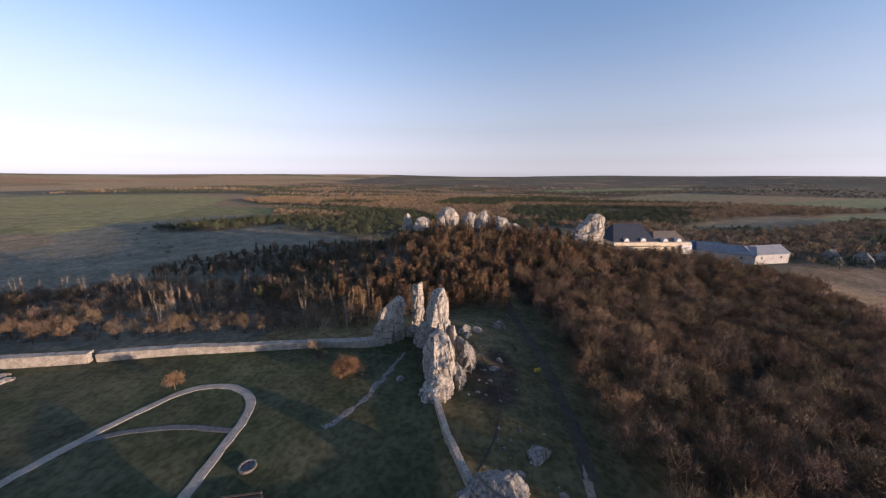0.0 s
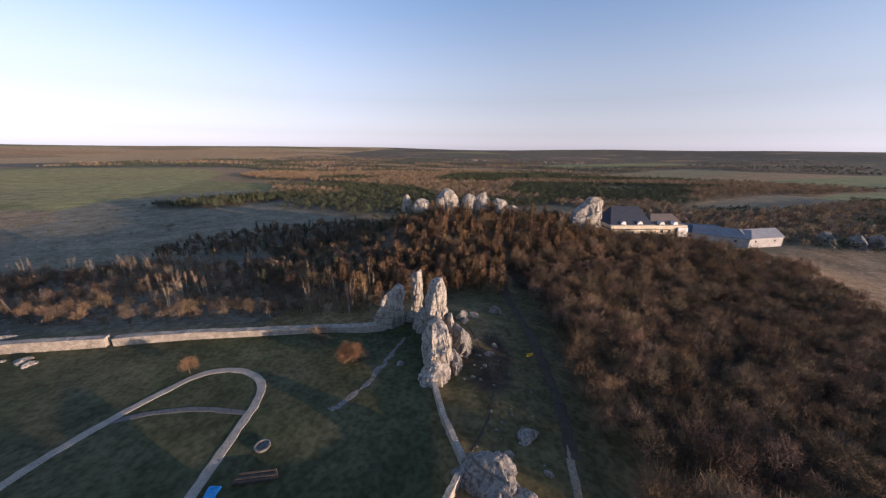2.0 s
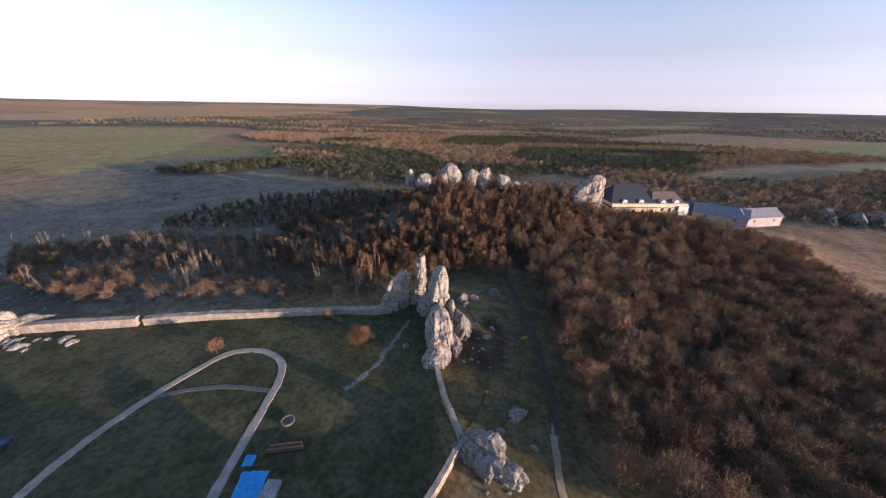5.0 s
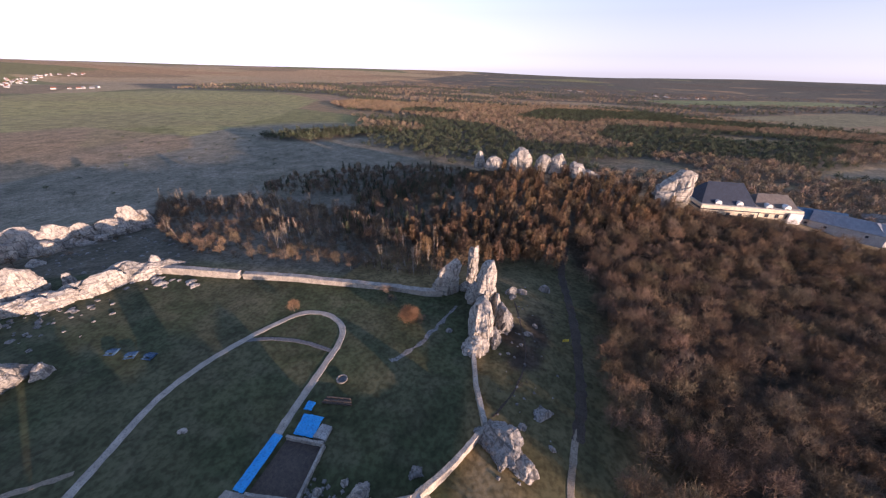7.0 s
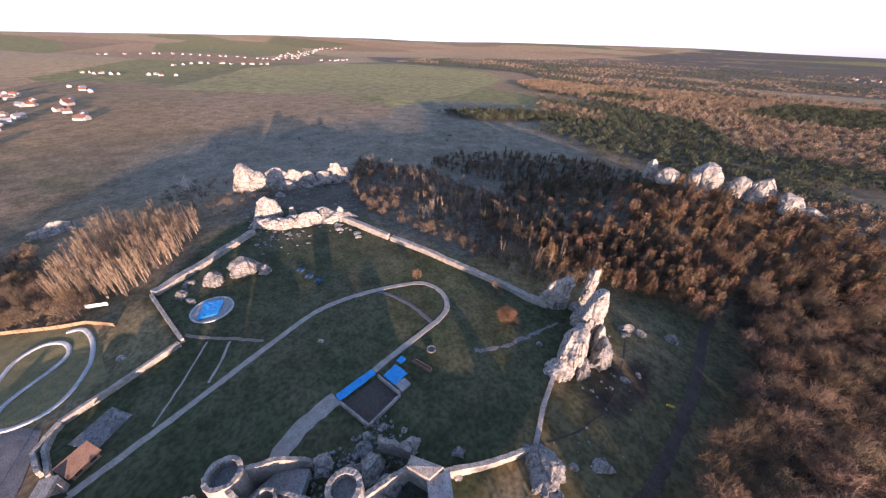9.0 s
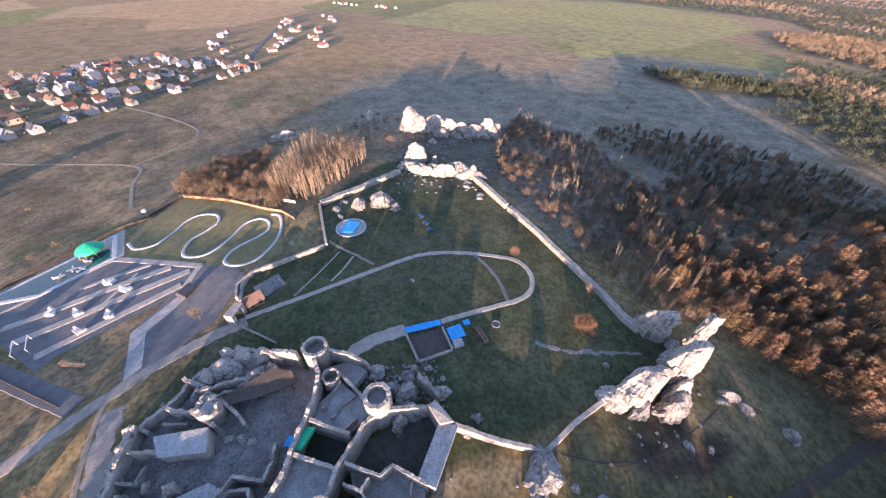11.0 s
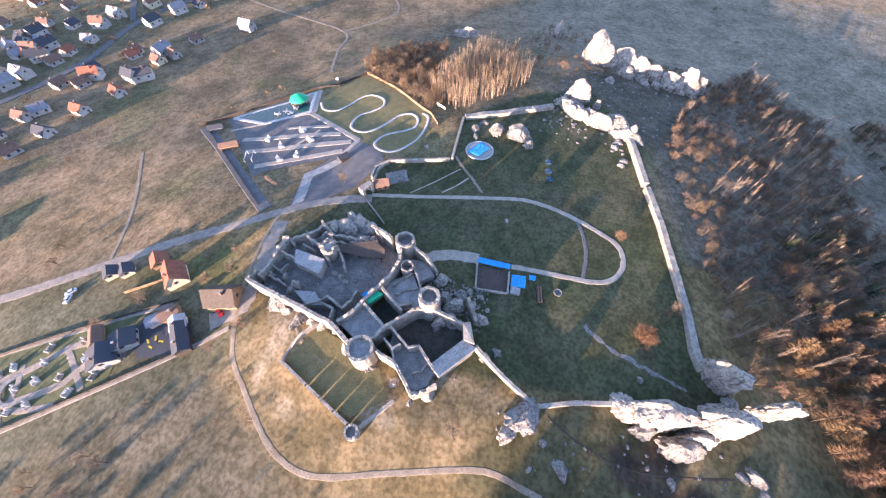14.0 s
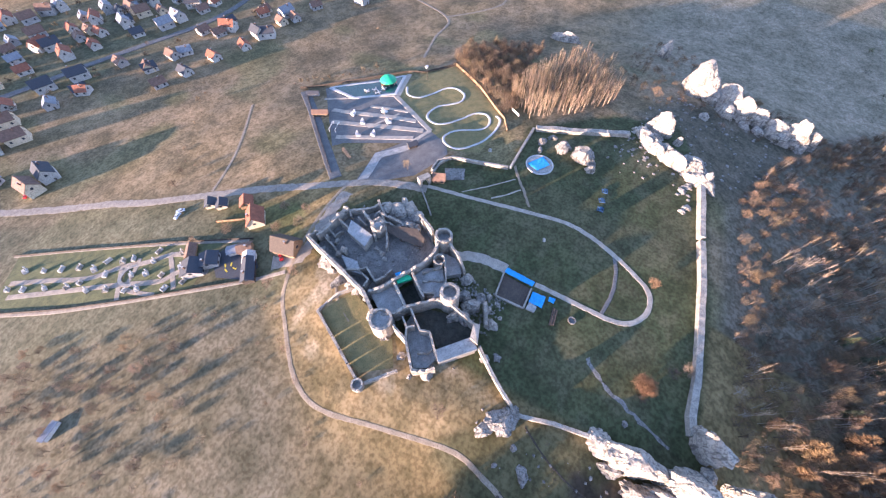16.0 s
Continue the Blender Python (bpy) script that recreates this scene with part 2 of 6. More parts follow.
def far_wood(x, y):
    """How thick the woods stand beyond the castle hill, 0 to 1."""
    edge = np.interp(y, [300, 480, 730, 900, 1175, 1500, 2200, 4000], [-230, -250, -430, -600, -850, -1500, -1400, -900])
    k = smooth(-20, 60, x - edge) * smooth(330, 400, y + .25 * x)
    k = k * smooth(.08, .24, blotch(x * .6 + y * .2, y * 1.3, 240, 31)) * smooth(.04, .16, blotch(x, y * 1.6, 90, 32))
    k = np.maximum(k, smooth(25, 0, outside(x, y, COPSE)))
    k = np.maximum(k, smooth(60, 0, outside(x, y, [(-2050, 1330), (-1650, 1120), (-1010, 1190), (-850, 1190), (-1000, 1650), (-1700, 1650)])))
    for f in RIGHT_FIELDS:
        k = k * smooth(0, 25, outside(x, y, f[:-1]))
    return k * smooth(0, 20, outside(x, y, BROWN_TIP)) * smooth(0, 20, outside(x, y, GREEN_FIELD))


def land_cover(x, y):
    col = np.empty(x.shape + (3,))
    col[:] = (0.325, 0.222, 0.125)

    def paint(mask, c):
        m = np.clip(mask, 0, 1)[..., None]
        col[:] = col * (1 - m) + np.array(c) * m

    r = np.hypot(x, y)
    rng = np.random.RandomState(5)
    # mottled dry meadow, bent grass and scrubby ground
    paint(smooth(.45, .75, blotch(x, y, 46, 1)) * .8, (0.20, 0.145, 0.085))
    paint(smooth(.55, .8, blotch(x + y * .5, y * 2.2, 60, 2)) * .7, (0.35, 0.24, 0.13))
    paint(smooth(.5, .75, blotch(x * .8 + y * .5, y - x * .4, 8, 51)) * .45 * smooth(700, 300, r), (0.19, 0.145, 0.09))
    paint(smooth(.6, .85, blotch(x, y, 17, 3)) * .6, (0.16, 0.125, 0.07))
    paint(smooth(.62, .85, blotch(x, y, 30, 4)) * .5, (0.15, 0.15, 0.06))
    # patchwork of far fields
    px, py = rng.uniform(-4800, 4800, 420), rng.uniform(-4800, 4800, 420)
    near = np.full(x.shape, 1e18)
    which = np.zeros(x.shape, int)
    for i in range(420):
        d = ((x - px[i]) * .8 + (y - py[i]) * .35) ** 2 + ((y - py[i]) * 1.25 - (x - px[i]) * .3) ** 2
        k = d < near
        near[k], which[k] = d[k], i
    tones = np.array([(0.60, 0.36, 0.17), (0.52, 0.30, 0.14), (0.34, 0.28, 0.09), (0.60, 0.39, 0.19), (0.42, 0.26, 0.12), (0.28, 0.23, 0.08)])
    fields = tones[rng.randint(0, 6, 420)][which]
    m = smooth(420, 620, r)[..., None]
    col[:] = col * (1 - m) + fields * m
    paint(smooth(260, 200, np.hypot(x + 330, (y - 260) * .7)) * .9, (0.30, 0.25, 0.18))
    paint(outside(x, y, GREEN_FIELD) < 1, (0.46, 0.37, 0.13))
    paint((outside(x, y, GREEN_FIELD) < 1) * smooth(.45, .8, blotch(x * .3 + y * .2, y - x * .3, 70, 44)) * .5, (0.40, 0.29, 0.12))
    paint(smooth(8, 0, outside(x, y, [(375, 282), (284, 184), (280, 118), (330, 96), (430, 190), (470, 280)])) * (.75 + .25 * blotch(x, y, 12, 55)), (0.44, 0.275, 0.155))
    paint(smooth(10, 0, outside(x, y, SOUTH_WOOD)), (0.13, 0.12, 0.06))
    # woods to the north and east, far off
    paint(far_wood(x, y) * .92, (0.15, 0.12, 0.08))
    paint(far_wood(x, y) * smooth(.5, .75, blotch(x * .55, y, 130, 12)) * .8, (0.19, 0.125, 0.07))
    paint(smooth(12, 0, outside(x, y, [(-512, 352), (-760, 352), (-870, 90), (-640, 30), (-470, 60), (-440, 300)])) * (.55 + .35 * blotch(x, y * 2, 70, 21)), (0.46, 0.29, 0.155))
    paint((outside(x, y, BROWN_TIP) < 1) * .9, (0.44, 0.27, 0.15))
    for strip_ in RIGHT_FIELDS:
        paint((outside(x, y, strip_[:-1]) < 1) * .95, strip_[-1])
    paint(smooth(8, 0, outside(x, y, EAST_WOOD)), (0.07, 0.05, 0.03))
    paint(smooth(8, 0, outside(x, y, NORTH_WOOD)) * .9, (0.20, 0.165, 0.12))
    d = outside(x, y, COURT)
    slope = smooth(62, 25, d) * smooth(-15, 20, x + y * .25 + 40)
    paint(slope * (x > -30), (0.29, 0.20, 0.09))
    # greenish grass below the cottages, darkened in colour for the shadow on it
    paint(smooth(8, 0, outside(x, y, [(60, -118), (72, -116), (100, -138), (92, -152), (64, -128)])), (0.10, 0.105, 0.045))
    paint(smooth(14, 0, outside(x, y, [(72, -118), (96, -96), (112, -60), (170, -40), (260, -120), (200, -240), (150, -226), (104, -170)])) * (.55 + .4 * blotch(x, y, 24, 15)), (0.17, 0.14, 0.085))
    paint(smooth(6, 0, outside(x, y, [(20, -140), (46, -120), (60, -148), (98, -218), (124, -256), (96, -262), (52, -196)])) * (.6 + .4 * blotch(x, y, 9, 13)), (0.15, 0.15, 0.055))
    paint(smooth(60, 10, outside(x, y, [(90, -440), (-190, -425), (-390, -320), (-560, -190), (-600, -260), (-420, -480), (-250, -540), (0, -560)])) * (.5 + .4 * blotch(x, y, 28, 11)), (0.15, 0.14, 0.075))
    paint(smooth(14, 0, outside(x, y, [(-122, -6), (-150, -14), (-186, 6), (-196, 74), (-150, 58), (-112, 34)])) * .85, (0.125, 0.11, 0.08))
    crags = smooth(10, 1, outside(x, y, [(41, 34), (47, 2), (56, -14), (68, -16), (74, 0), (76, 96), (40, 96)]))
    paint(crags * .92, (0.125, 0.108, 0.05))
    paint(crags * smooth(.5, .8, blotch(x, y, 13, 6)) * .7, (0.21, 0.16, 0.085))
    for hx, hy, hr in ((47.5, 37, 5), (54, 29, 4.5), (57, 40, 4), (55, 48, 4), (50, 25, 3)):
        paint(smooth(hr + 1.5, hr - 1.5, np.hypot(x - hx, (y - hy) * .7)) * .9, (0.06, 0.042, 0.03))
    paint(smooth(15, 5, np.hypot((x - 52) * 1.2, (y + 31) * .9)) * .9, (0.60, 0.45, 0.31))
    green = smooth(3, 0, d) * (1 - smooth(-70, -60, -y) * smooth(38, 44, x + (y + 20) * .12))
    paint(green * (.85 + .3 * blotch(x, y, 14, 9)), (0.083, 0.09, 0.039))
    paint(green * smooth(.55, .8, blotch(x, y, 22, 41)) * .5, (0.135, 0.118, 0.062))
    paint(green * smooth(.6, .8, blotch(x, y * 1.4, 6, 42)) * .35, (0.16, 0.135, 0.08))
    paint(smooth(4, 0, outside(x, y, [(42, -90), (50, -62), (52, -42), (44, -18), (47, -8), (72, -30), (78, -60), (66, -92), (52, -112)])), (0.34, 0.235, 0.115))
    # south-east meadow toned down: shade over it is painted into the cover
    paint(smooth(45, 0, outside(x, y, [(80, -125), (96, -96), (112, -60), (170, -30), (300, -120), (240, -300), (130, -310), (60, -190)])) * (.5 + .3 * blotch(x, y, 30, 56)), (0.19, 0.155, 0.10))
    garden = smooth(12, 0, outside(x, y, [(140, -300), (78, -214), (44, -142), (52, -112), (74, -128), (96, -154), (158, -202), (190, -250)]))
    paint(garden * (.6 + .3 * blotch(x, y, 10, 46)), (0.15, 0.14, 0.085))
    foot = smooth(5, 0, outside(x, y, [(38, -118), (42, -78), (50, -60), (58, -44), (50, -30), (60, -26), (72, -40), (76, -70), (64, -98), (46, -118)]))
    paint(foot * smooth(.55, .75, blotch(x * .7, y * .7, 4, 52)) * .7, (0.20, 0.155, 0.085))
    paint(foot * smooth(.68, .8, blotch(x, y, 7, 53)) * .7, (0.47, 0.36, 0.24))
    return col


def build_land():
    n, a, b = 560, 119.0, 4.4
    u = np.linspace(-1, 1, n)
    axis = a * np.sinh(b * u)
    X, Y = np.meshgrid(axis, axis - 10, indexing="ij")
    Z = height(X, Y)
    i = np.arange(n - 1)[:, None] * n + np.arange(n - 1)[None, :]
    q = np.stack([i, i + n, i + n + 1, i + 1], -1).reshape(-1, 4)
    tris = np.concatenate([q[:, [0, 1, 2]], q[:, [0, 2, 3]]])
    me = lay(bpy.data.meshes.new("ground"), LAND, np.stack([X, Y, Z], -1).reshape(-1, 3), tris)
    at = me.color_attributes.new("cover", "FLOAT_COLOR", "POINT")
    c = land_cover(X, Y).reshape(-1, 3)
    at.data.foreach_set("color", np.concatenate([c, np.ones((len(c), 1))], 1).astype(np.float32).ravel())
    me.polygons.foreach_set("use_smooth", [True] * len(me.polygons))
    ob = new("ground", me)
    tagged(ob, "castle hill meadows, dry grass slopes and farmland to the horizon", "ground", kind="structure")


build_land()


def resample(pts, step):
    """A smooth line through the points, with a point every step metres."""
    p = [Vector((*q, 0)) for q in pts]
    out = []
    for i in range(len(p) - 1):
        a, b, c, d = p[max(i - 1, 0)], p[i], p[i + 1], p[min(i + 2, len(p) - 1)]
        k = max(2, int((c - b).length / step))
        for j in range(k):
            t = j / k
            out.append(0.5 * (2 * b + (c - a) * t + (2 * a - 5 * b + 4 * c - d) * t * t + (3 * b - a - 3 * c + d) * t ** 3))
    return out + [p[-1]]


def straight(pts, step):
    out = []
    for (ax, ay), (bx, by) in zip(pts, pts[1:]):
        k = max(1, int(math.hypot(bx - ax, by - ay) / step))
        out += [Vector((ax + (bx - ax) * j / k, ay + (by - ay) * j / k, 0)) for j in range(k)]
    return out + [Vector((*pts[-1], 0))]


def sides(line):
    out = []
    for i, p in enumerate(line):
        d = (line[min(i + 1, len(line) - 1)] - line[max(i - 1, 0)]).normalized()
        out.append(Vector((-d.y, d.x, 0)))
    return out


def strip(name, pts, width, material, label, lift=0.10, curved=True, wobble=0.15, category="path", kind="structure", seed=1):
    """A path laid on the land, with a rim that goes into the ground."""
    rng = random.Random(seed)
    line = resample(pts, 2.0) if curved else straight(pts, 2.0)
    verts, faces = [], []
    for p, s in zip(line, sides(line)):
        w = width / 2
        a, b = w * (1 + rng.uniform(-wobble, wobble)), w * (1 + rng.uniform(-wobble, wobble))
        for off, dz in ((-a - .35, -.35), (-a, 0), (-a * .33, .02), (b * .33, .02), (b, 0), (b + .35, -.35)):
            q = p + s * off
            verts.append((q.x, q.y, ground(q.x, q.y) + lift + dz))
    for i in range(len(line) - 1):
        for j in range(5):
            k = i * 6 + j
            faces.append((k, k + 1, k + 7, k + 6))
    return thing(name, verts, faces, material, label, category, kind=kind)


def rubble_wall(name, pts, tall, thick, label, base=None, seed=1, ragged=0.35, parent=None, material=None, kind="structure",
                curved=False, category="wall", step=0.9):
    """An uneven masonry wall along a line, footed in the ground; tall may change along it."""
    rng = random.Random(seed)
    line = resample(pts, step) if curved else straight(pts, step)
    n, verts, faces, rows = len(line), [], [], 5
    drift = goal = 0.0
    for i, (p, s) in enumerate(zip(line, sides(line))):
        u = i / max(1, n - 1)
        h = tall if not isinstance(tall, (list, tuple)) else float(np.interp(u, np.linspace(0, 1, len(tall)), tall))
        foot = ground(p.x, p.y) if base is None else base
        if rng.random() < .45:
            goal = rng.uniform(-1.3, .7) * ragged if rng.random() < .8 else rng.uniform(-2.6, -1.2) * ragged
        drift = drift * .45 + goal * .55
        top = foot + max(.3, h + drift)
        low = min(foot, ground(p.x, p.y)) - .8
        for side in (-1, 1):
            for j in range(rows):
                v = j / (rows - 1)
                q = p + s * side * (thick / 2 * (1.06 - .12 * v) + rng.uniform(-.06, .06))
                verts.append((q.x + rng.uniform(-.05, .05), q.y + rng.uniform(-.05, .05), low + (top - low) * v + (rng.uniform(-1, 1) * min(.09, ragged * .2) if v == 1 else 0)))
    k = rows * 2
    for i in range(n - 1):
        a, b = i * k, (i + 1) * k
        for j in range(rows - 1):
            faces.append((a + j, a + j + 1, b + j + 1, b + j))
            faces.append((a + rows + j, b + rows + j, b + rows + j + 1, a + rows + j + 1))
        faces.append((a + rows - 1, a + 2 * rows - 1, b + 2 * rows - 1, b + rows - 1))
    for a, flip in ((0, 1), ((n - 1) * k, 0)):
        for j in range(rows - 1):
            f = (a + j, a + rows + j, a + rows + j + 1, a + j + 1)
            faces.append(f if flip else f[::-1])
    return thing(name, verts, faces, material or STONE, label, category, kind=kind, parent=parent)


def rock(x, y, size, rot=0.0, lean=(0, 0), seed=1, label="", sink=1.0, material=None, taper=0.5, power=2.4, detail=5, strata=0.25, rough=0.17,
         name="rock", group="", zbase=None, cut=(.74, 1.02)):
    """A limestone crag: a squared, tapering body cut by fissures and ledges."""
    bm = bmesh.new()
    bmesh.ops.create_icosphere(bm, subdivisions=detail, radius=1.0)
    sx, sy, sz = size
    off = Vector((seed * 7.3, seed * 3.1, seed * 5.7))
    z0 = (ground(x, y) if zbase is None else zbase) - sink
    unit = min(sx, sy, sz)
    rg = random.Random(seed * 13 + 5)
    cuts = []
    for i in range(24):
        n = Vector((rg.uniform(-1, 1), rg.uniform(-1, 1), rg.uniform(-.2, .75))).normalized()
        cuts.append((n, rg.uniform(*cut)))
    for v in bm.verts:
        c = v.co
        pz = power if c.z > 0 else 8.0
        k = ((abs(c.x) ** power + abs(c.y) ** power) ** (pz / power) + abs(c.z) ** pz) ** (-1 / pz)
        p = c * k
        for n, d in cuts:
            o = p.dot(n) - d
            if o > 0:
                p = p - n * o
        t = max(0.0, (p.z + 1) / 2)
        shrink = 1 - taper * t ** 1.5
        q = Vector((p.x * sx / 2 * shrink, p.y * sy / 2 * shrink, t * sz))
        w = q / max(unit, 2.5) * 1.4 + off
        n = noise.fractal(w, 0.9, 2.1, 5) * rough * .6
        crack = (1 - abs(noise.noise(Vector((w.x * 1.6, w.y * 1.6, w.z * .35)))) * 2.2)
        crack = max(0, crack) ** 3 * rough * .8
        block = noise.cell(Vector((w.x * 1.5 + w.z * .3, w.y * 1.5, w.z * 1.1 + w.x * .25))) * .10 + noise.cell(Vector((w.x * 3.4, w.y * 3.4 + w.z * .4, w.z * 2.6))) * .05
        ledge = (((q.z / unit * 3.2 + noise.noise(w * .7) * .8) % 1.0) - .5) * strata * .5
        fine_ = noise.noise(Vector((w.x * 6.5, w.y * 6.5, w.z * 2.2))) * .045
        m = 1 + n - crack + ledge * .5 + block + fine_
        q = Vector((q.x * m, q.y * m, q.z * (1 + n * .55 + noise.noise(Vector((w.x * .8, w.y * .8, 3))) * .25 * t)))
        q.x += lean[0] * t * t * sz
        q.y += lean[1] * t * t * sz
        v.co = q
    ob = part(name, bm, material or ROCK, None)
    ob.matrix_world = pose(x, y, z0, 0, 0, rot)
    return tagged(ob, label or "pale weathered limestone crag on the grass", "rock", group)


def ring_tower(x, y, r, z1, wall, seed, label, z0=None, floor=2.0, ragged=0.8, parent=None):
    """A roofless round tower with a broken rim and a floor inside it."""
    rng = random.Random(seed)
    low = (ground(x, y) if z0 is None else z0) - 1
    top_root = root("round_tower", pose(x, y, 0), label, "tower")
    bm = bmesh.new()
    n = 40
    prof = [(r * 1.06, low), (r * 1.02, low + (z1 - low) * .4), (r, low + (z1 - low) * .8), (r * 1.0, None), (r - wall, None), (r - wall, z1 - floor), (r - wall, low)]
    rows = []
    tops = []
    d = 0
    for i in range(n):
        if i % 3 == 0:
            d = d * .5 + rng.uniform(-ragged, ragged * .4) * .7
        tops.append(z1 + d * min(1, (n - i) / 5) + rng.uniform(-.08, .08))
    for i in range(n):
        a = 2 * math.pi * i / n
        rows.append([bm.verts.new((math.cos(a) * (q + rng.uniform(-.12, .12)), math.sin(a) * (q + rng.uniform(-.12, .12)), tops[i] if z is None else z)) for q, z in prof])
    for i in range(n):
        A, B = rows[i], rows[(i + 1) % n]
        for j in range(len(prof) - 1):
            bm.faces.new((A[j], B[j], B[j + 1], A[j + 1]))
    part("shell", bm, STONE, top_root)
    bm = bmesh.new()
    bmesh.ops.create_circle(bm, cap_ends=True, segments=24, radius=r - wall + .1)
    bmesh.ops.translate(bm, verts=bm.verts, vec=(0, 0, z1 - floor))
    part("floor", bm, FLOOR, top_root, "grey floor inside the tower")
    return top_root

# ---- outer ward: paths and walls ----


def patch(name, poly, material, label, lift=0.14, kind="structure", category="ground", cuts=5):
    """A surfaced area that follows the land."""
    bm = bmesh.new()
    bm.faces.new([bm.verts.new((x, y, 0)) for x, y in poly])
    bmesh.ops.triangulate(bm, faces=bm.faces)
    bmesh.ops.subdivide_edges(bm, edges=bm.edges, cuts=cuts, use_grid_fill=True)
    for v in bm.verts:
        v.co.z = ground(v.co.x, v.co.y) + lift
    bmesh.ops.recalc_face_normals(bm, faces=bm.faces)
    if sum(f.normal.z for f in bm.faces) < 0:
        bmesh.ops.reverse_faces(bm, faces=bm.faces)
    return tagged(part(name, bm, material, None), label, category, kind=kind)


def slab(name, poly, top, low, material, label, kind="structure", category="floor", parent=None, slope=None):
    """A prism on a polygon; slope gives each corner its own top."""
    bm = bmesh.new()
    if sum(a[0] * b[1] - b[0] * a[1] for a, b in zip(poly, poly[1:] + poly[:1])) < 0:
        poly = poly[::-1]
        slope = slope[::-1] if slope else None
    hi = [bm.verts.new((x, y, slope[i] if slope else top)) for i, (x, y) in enumerate(poly)]
    lo = [bm.verts.new((x, y, low)) for x, y in poly]
    bm.faces.new(hi)
    bm.faces.new(lo[::-1])
    for i in range(len(poly)):
        j = (i + 1) % len(poly)
        bm.faces.new((lo[i], lo[j], hi[j], hi[i]))
    ob = part(name, bm, material, parent)
    return tagged(ob, label, "" if parent else category, kind="" if parent else kind)


strip("path", [(-26, -93), (-33.5, -66), (-41, -40), (-45.5, -22), (-44, -7), (-39.5, 7), (-36.2, 14.5), (-32.3, 21.5), (-26.8, 24.6), (-20, 24.6), (-12.5, 20.3), (-9.3, 13), (-8.5, 4), (-7.8, -6), (-7.2, -14), (-6.6, -20)],
      2.1, GRAVEL, "pale gravel path looping through the castle ward")
strip("path", [(-6, -34), (-5, -42), (-3, -50), (1, -56)], 5.0, GRAVEL, "broad gravel path along the palace foot", lift=.12)
strip("path", [(-40, 4), (-32, 7.6), (-21, 9.6), (-9.5, 9)], 1.5, ASPHALT, "dark gravel path cutting across the loop", lift=.08)
strip("path", [(-66, -62), (-60, -57), (-53, -50), (-44, -42)], 1.3, DIRT, "worn gravel track to the pool", lift=.07, wobble=.4)
strip("path", [(-57, -57), (-45, -66), (-33, -76)], .5, GRAVEL, "thin line of old footing stones", lift=.09, wobble=.5)
strip("path", [(-52, -51), (-44, -56), (-38, -61)], .7, GRAVEL, "thin line of old footing stones", lift=.09, wobble=.5)
strip("road", [(-24, -92), (-14, -116), (-1, -135), (13, -156), (30, -179), (45, -198), (63, -222), (78, -246), (99, -275), (150, -345)],
      5.0, PAVE, "pale gravelled road climbing to the castle gate", category="road")
strip("path", [(-1, -130), (18, -127), (34, -122), (45, -118), (60, -110), (69, -99), (80, -83), (84, -71), (83, -60), (77, -44), (73, -33), (69, -22), (66.5, -12), (67.5, -2), (69, 8)],
      1.6, DIRT, "dirt path running round the foot of the castle hill")
strip("path", [(69, 4), (71, 20), (71, 34), (70, 61), (66, 96), (69, 124)], 3.2, MUD, "dark muddy track along the wood's edge", wobble=.3)
strip("path", [(46, 2), (51, 14), (53, 28), (50, 44), (46, 58)], .5, MUD, "narrow footpath among the crags", wobble=.5, lift=.05)
strip("road", [(1.3, -125.5), (16.7, -122.8), (31.1, -118.4), (43.0, -116.8), (52.2, -126.3)], 6.0, PAVE, "dusty worn yard between cottages and castle rock", wobble=.3, lift=.07, category="road")
strip("path", [(-150, -188), (-190, -205), (-232, -221), (-252, -300), (-274, -372)], 2.2, DIRT, "worn field track across the meadow", lift=.12)
strip("path", [(-232, -221), (-290, -190), (-340, -225), (-400, -300)], 2.0, DIRT, "worn field track across the meadow", lift=.12)
strip("path", [(40, -196), (10, -215), (-30, -255)], 1.6, DIRT, "worn field track beside the lane", lift=.12)
strip("path", [(37, -95), (44, -92), (50, -84), (53, -76)], 1.2, DIRT, "narrow track down the terrace slope", wobble=.4)
strip("path", [(11, 11), (15, 17), (18, 24), (21, 35), (24, 46)], 1.6, GREYROCK, "low outcrop of bare rock in the lawn", lift=.0, wobble=.8, category="rock")

rubble_wall("wall_north", [(16, 51), (10, 49), (-5, 48), (-28, 44), (-49, 40), (-70.5, 34.8)], [3.0, 2.0, 2.4, 2.6, 2.9], 2.6, "long pale limestone curtain wall", seed=3, ragged=.1)
rubble_wall("wall_north_west", [(-72.5, 34.2), (-92, 30), (-110, 26)], [3.2, 3.4, 3.0], 2.6, "pale curtain wall ending at the crags", seed=4, ragged=.12)
rubble_wall("wall_east", [(36, 22), (39.5, 10), (44.5, -2)], 2.0, 1.4, "thin pale wall linking two crags", seed=5, ragged=.1)
rubble_wall("wall_arc", [(32, -26), (35, -21), (38.5, -15), (43, -6), (45, -3)], [4, 3, 2.6, 3], 1.2, "curved pale wall between castle and crag", seed=6, curved=True, ragged=.15)
rubble_wall("wall_west", [(-127, -18), (-113, -42), (-100, -66)], [2.4, 2.2, 2.6], 3.4, "broad pale curtain wall below the crags", seed=7, ragged=.2)
rubble_wall("wall_pool", [(-99, -67), (-80, -65), (-62, -63)], 2.0, 1.3, "straight stone wall beside the pool", seed=8, ragged=.08)
rubble_wall("wall_gate", [(-61.5, -64), (-56, -79), (-50.5, -94)], 2.0, 1.2, "stone wall running towards the gate", seed=9, ragged=.08)
rubble_wall("wall_gate_end", [(-50, -95), (-43, -97), (-34, -96)], 1.6, 1.0, "stone wall beside the gate yard", seed=10, ragged=.1)

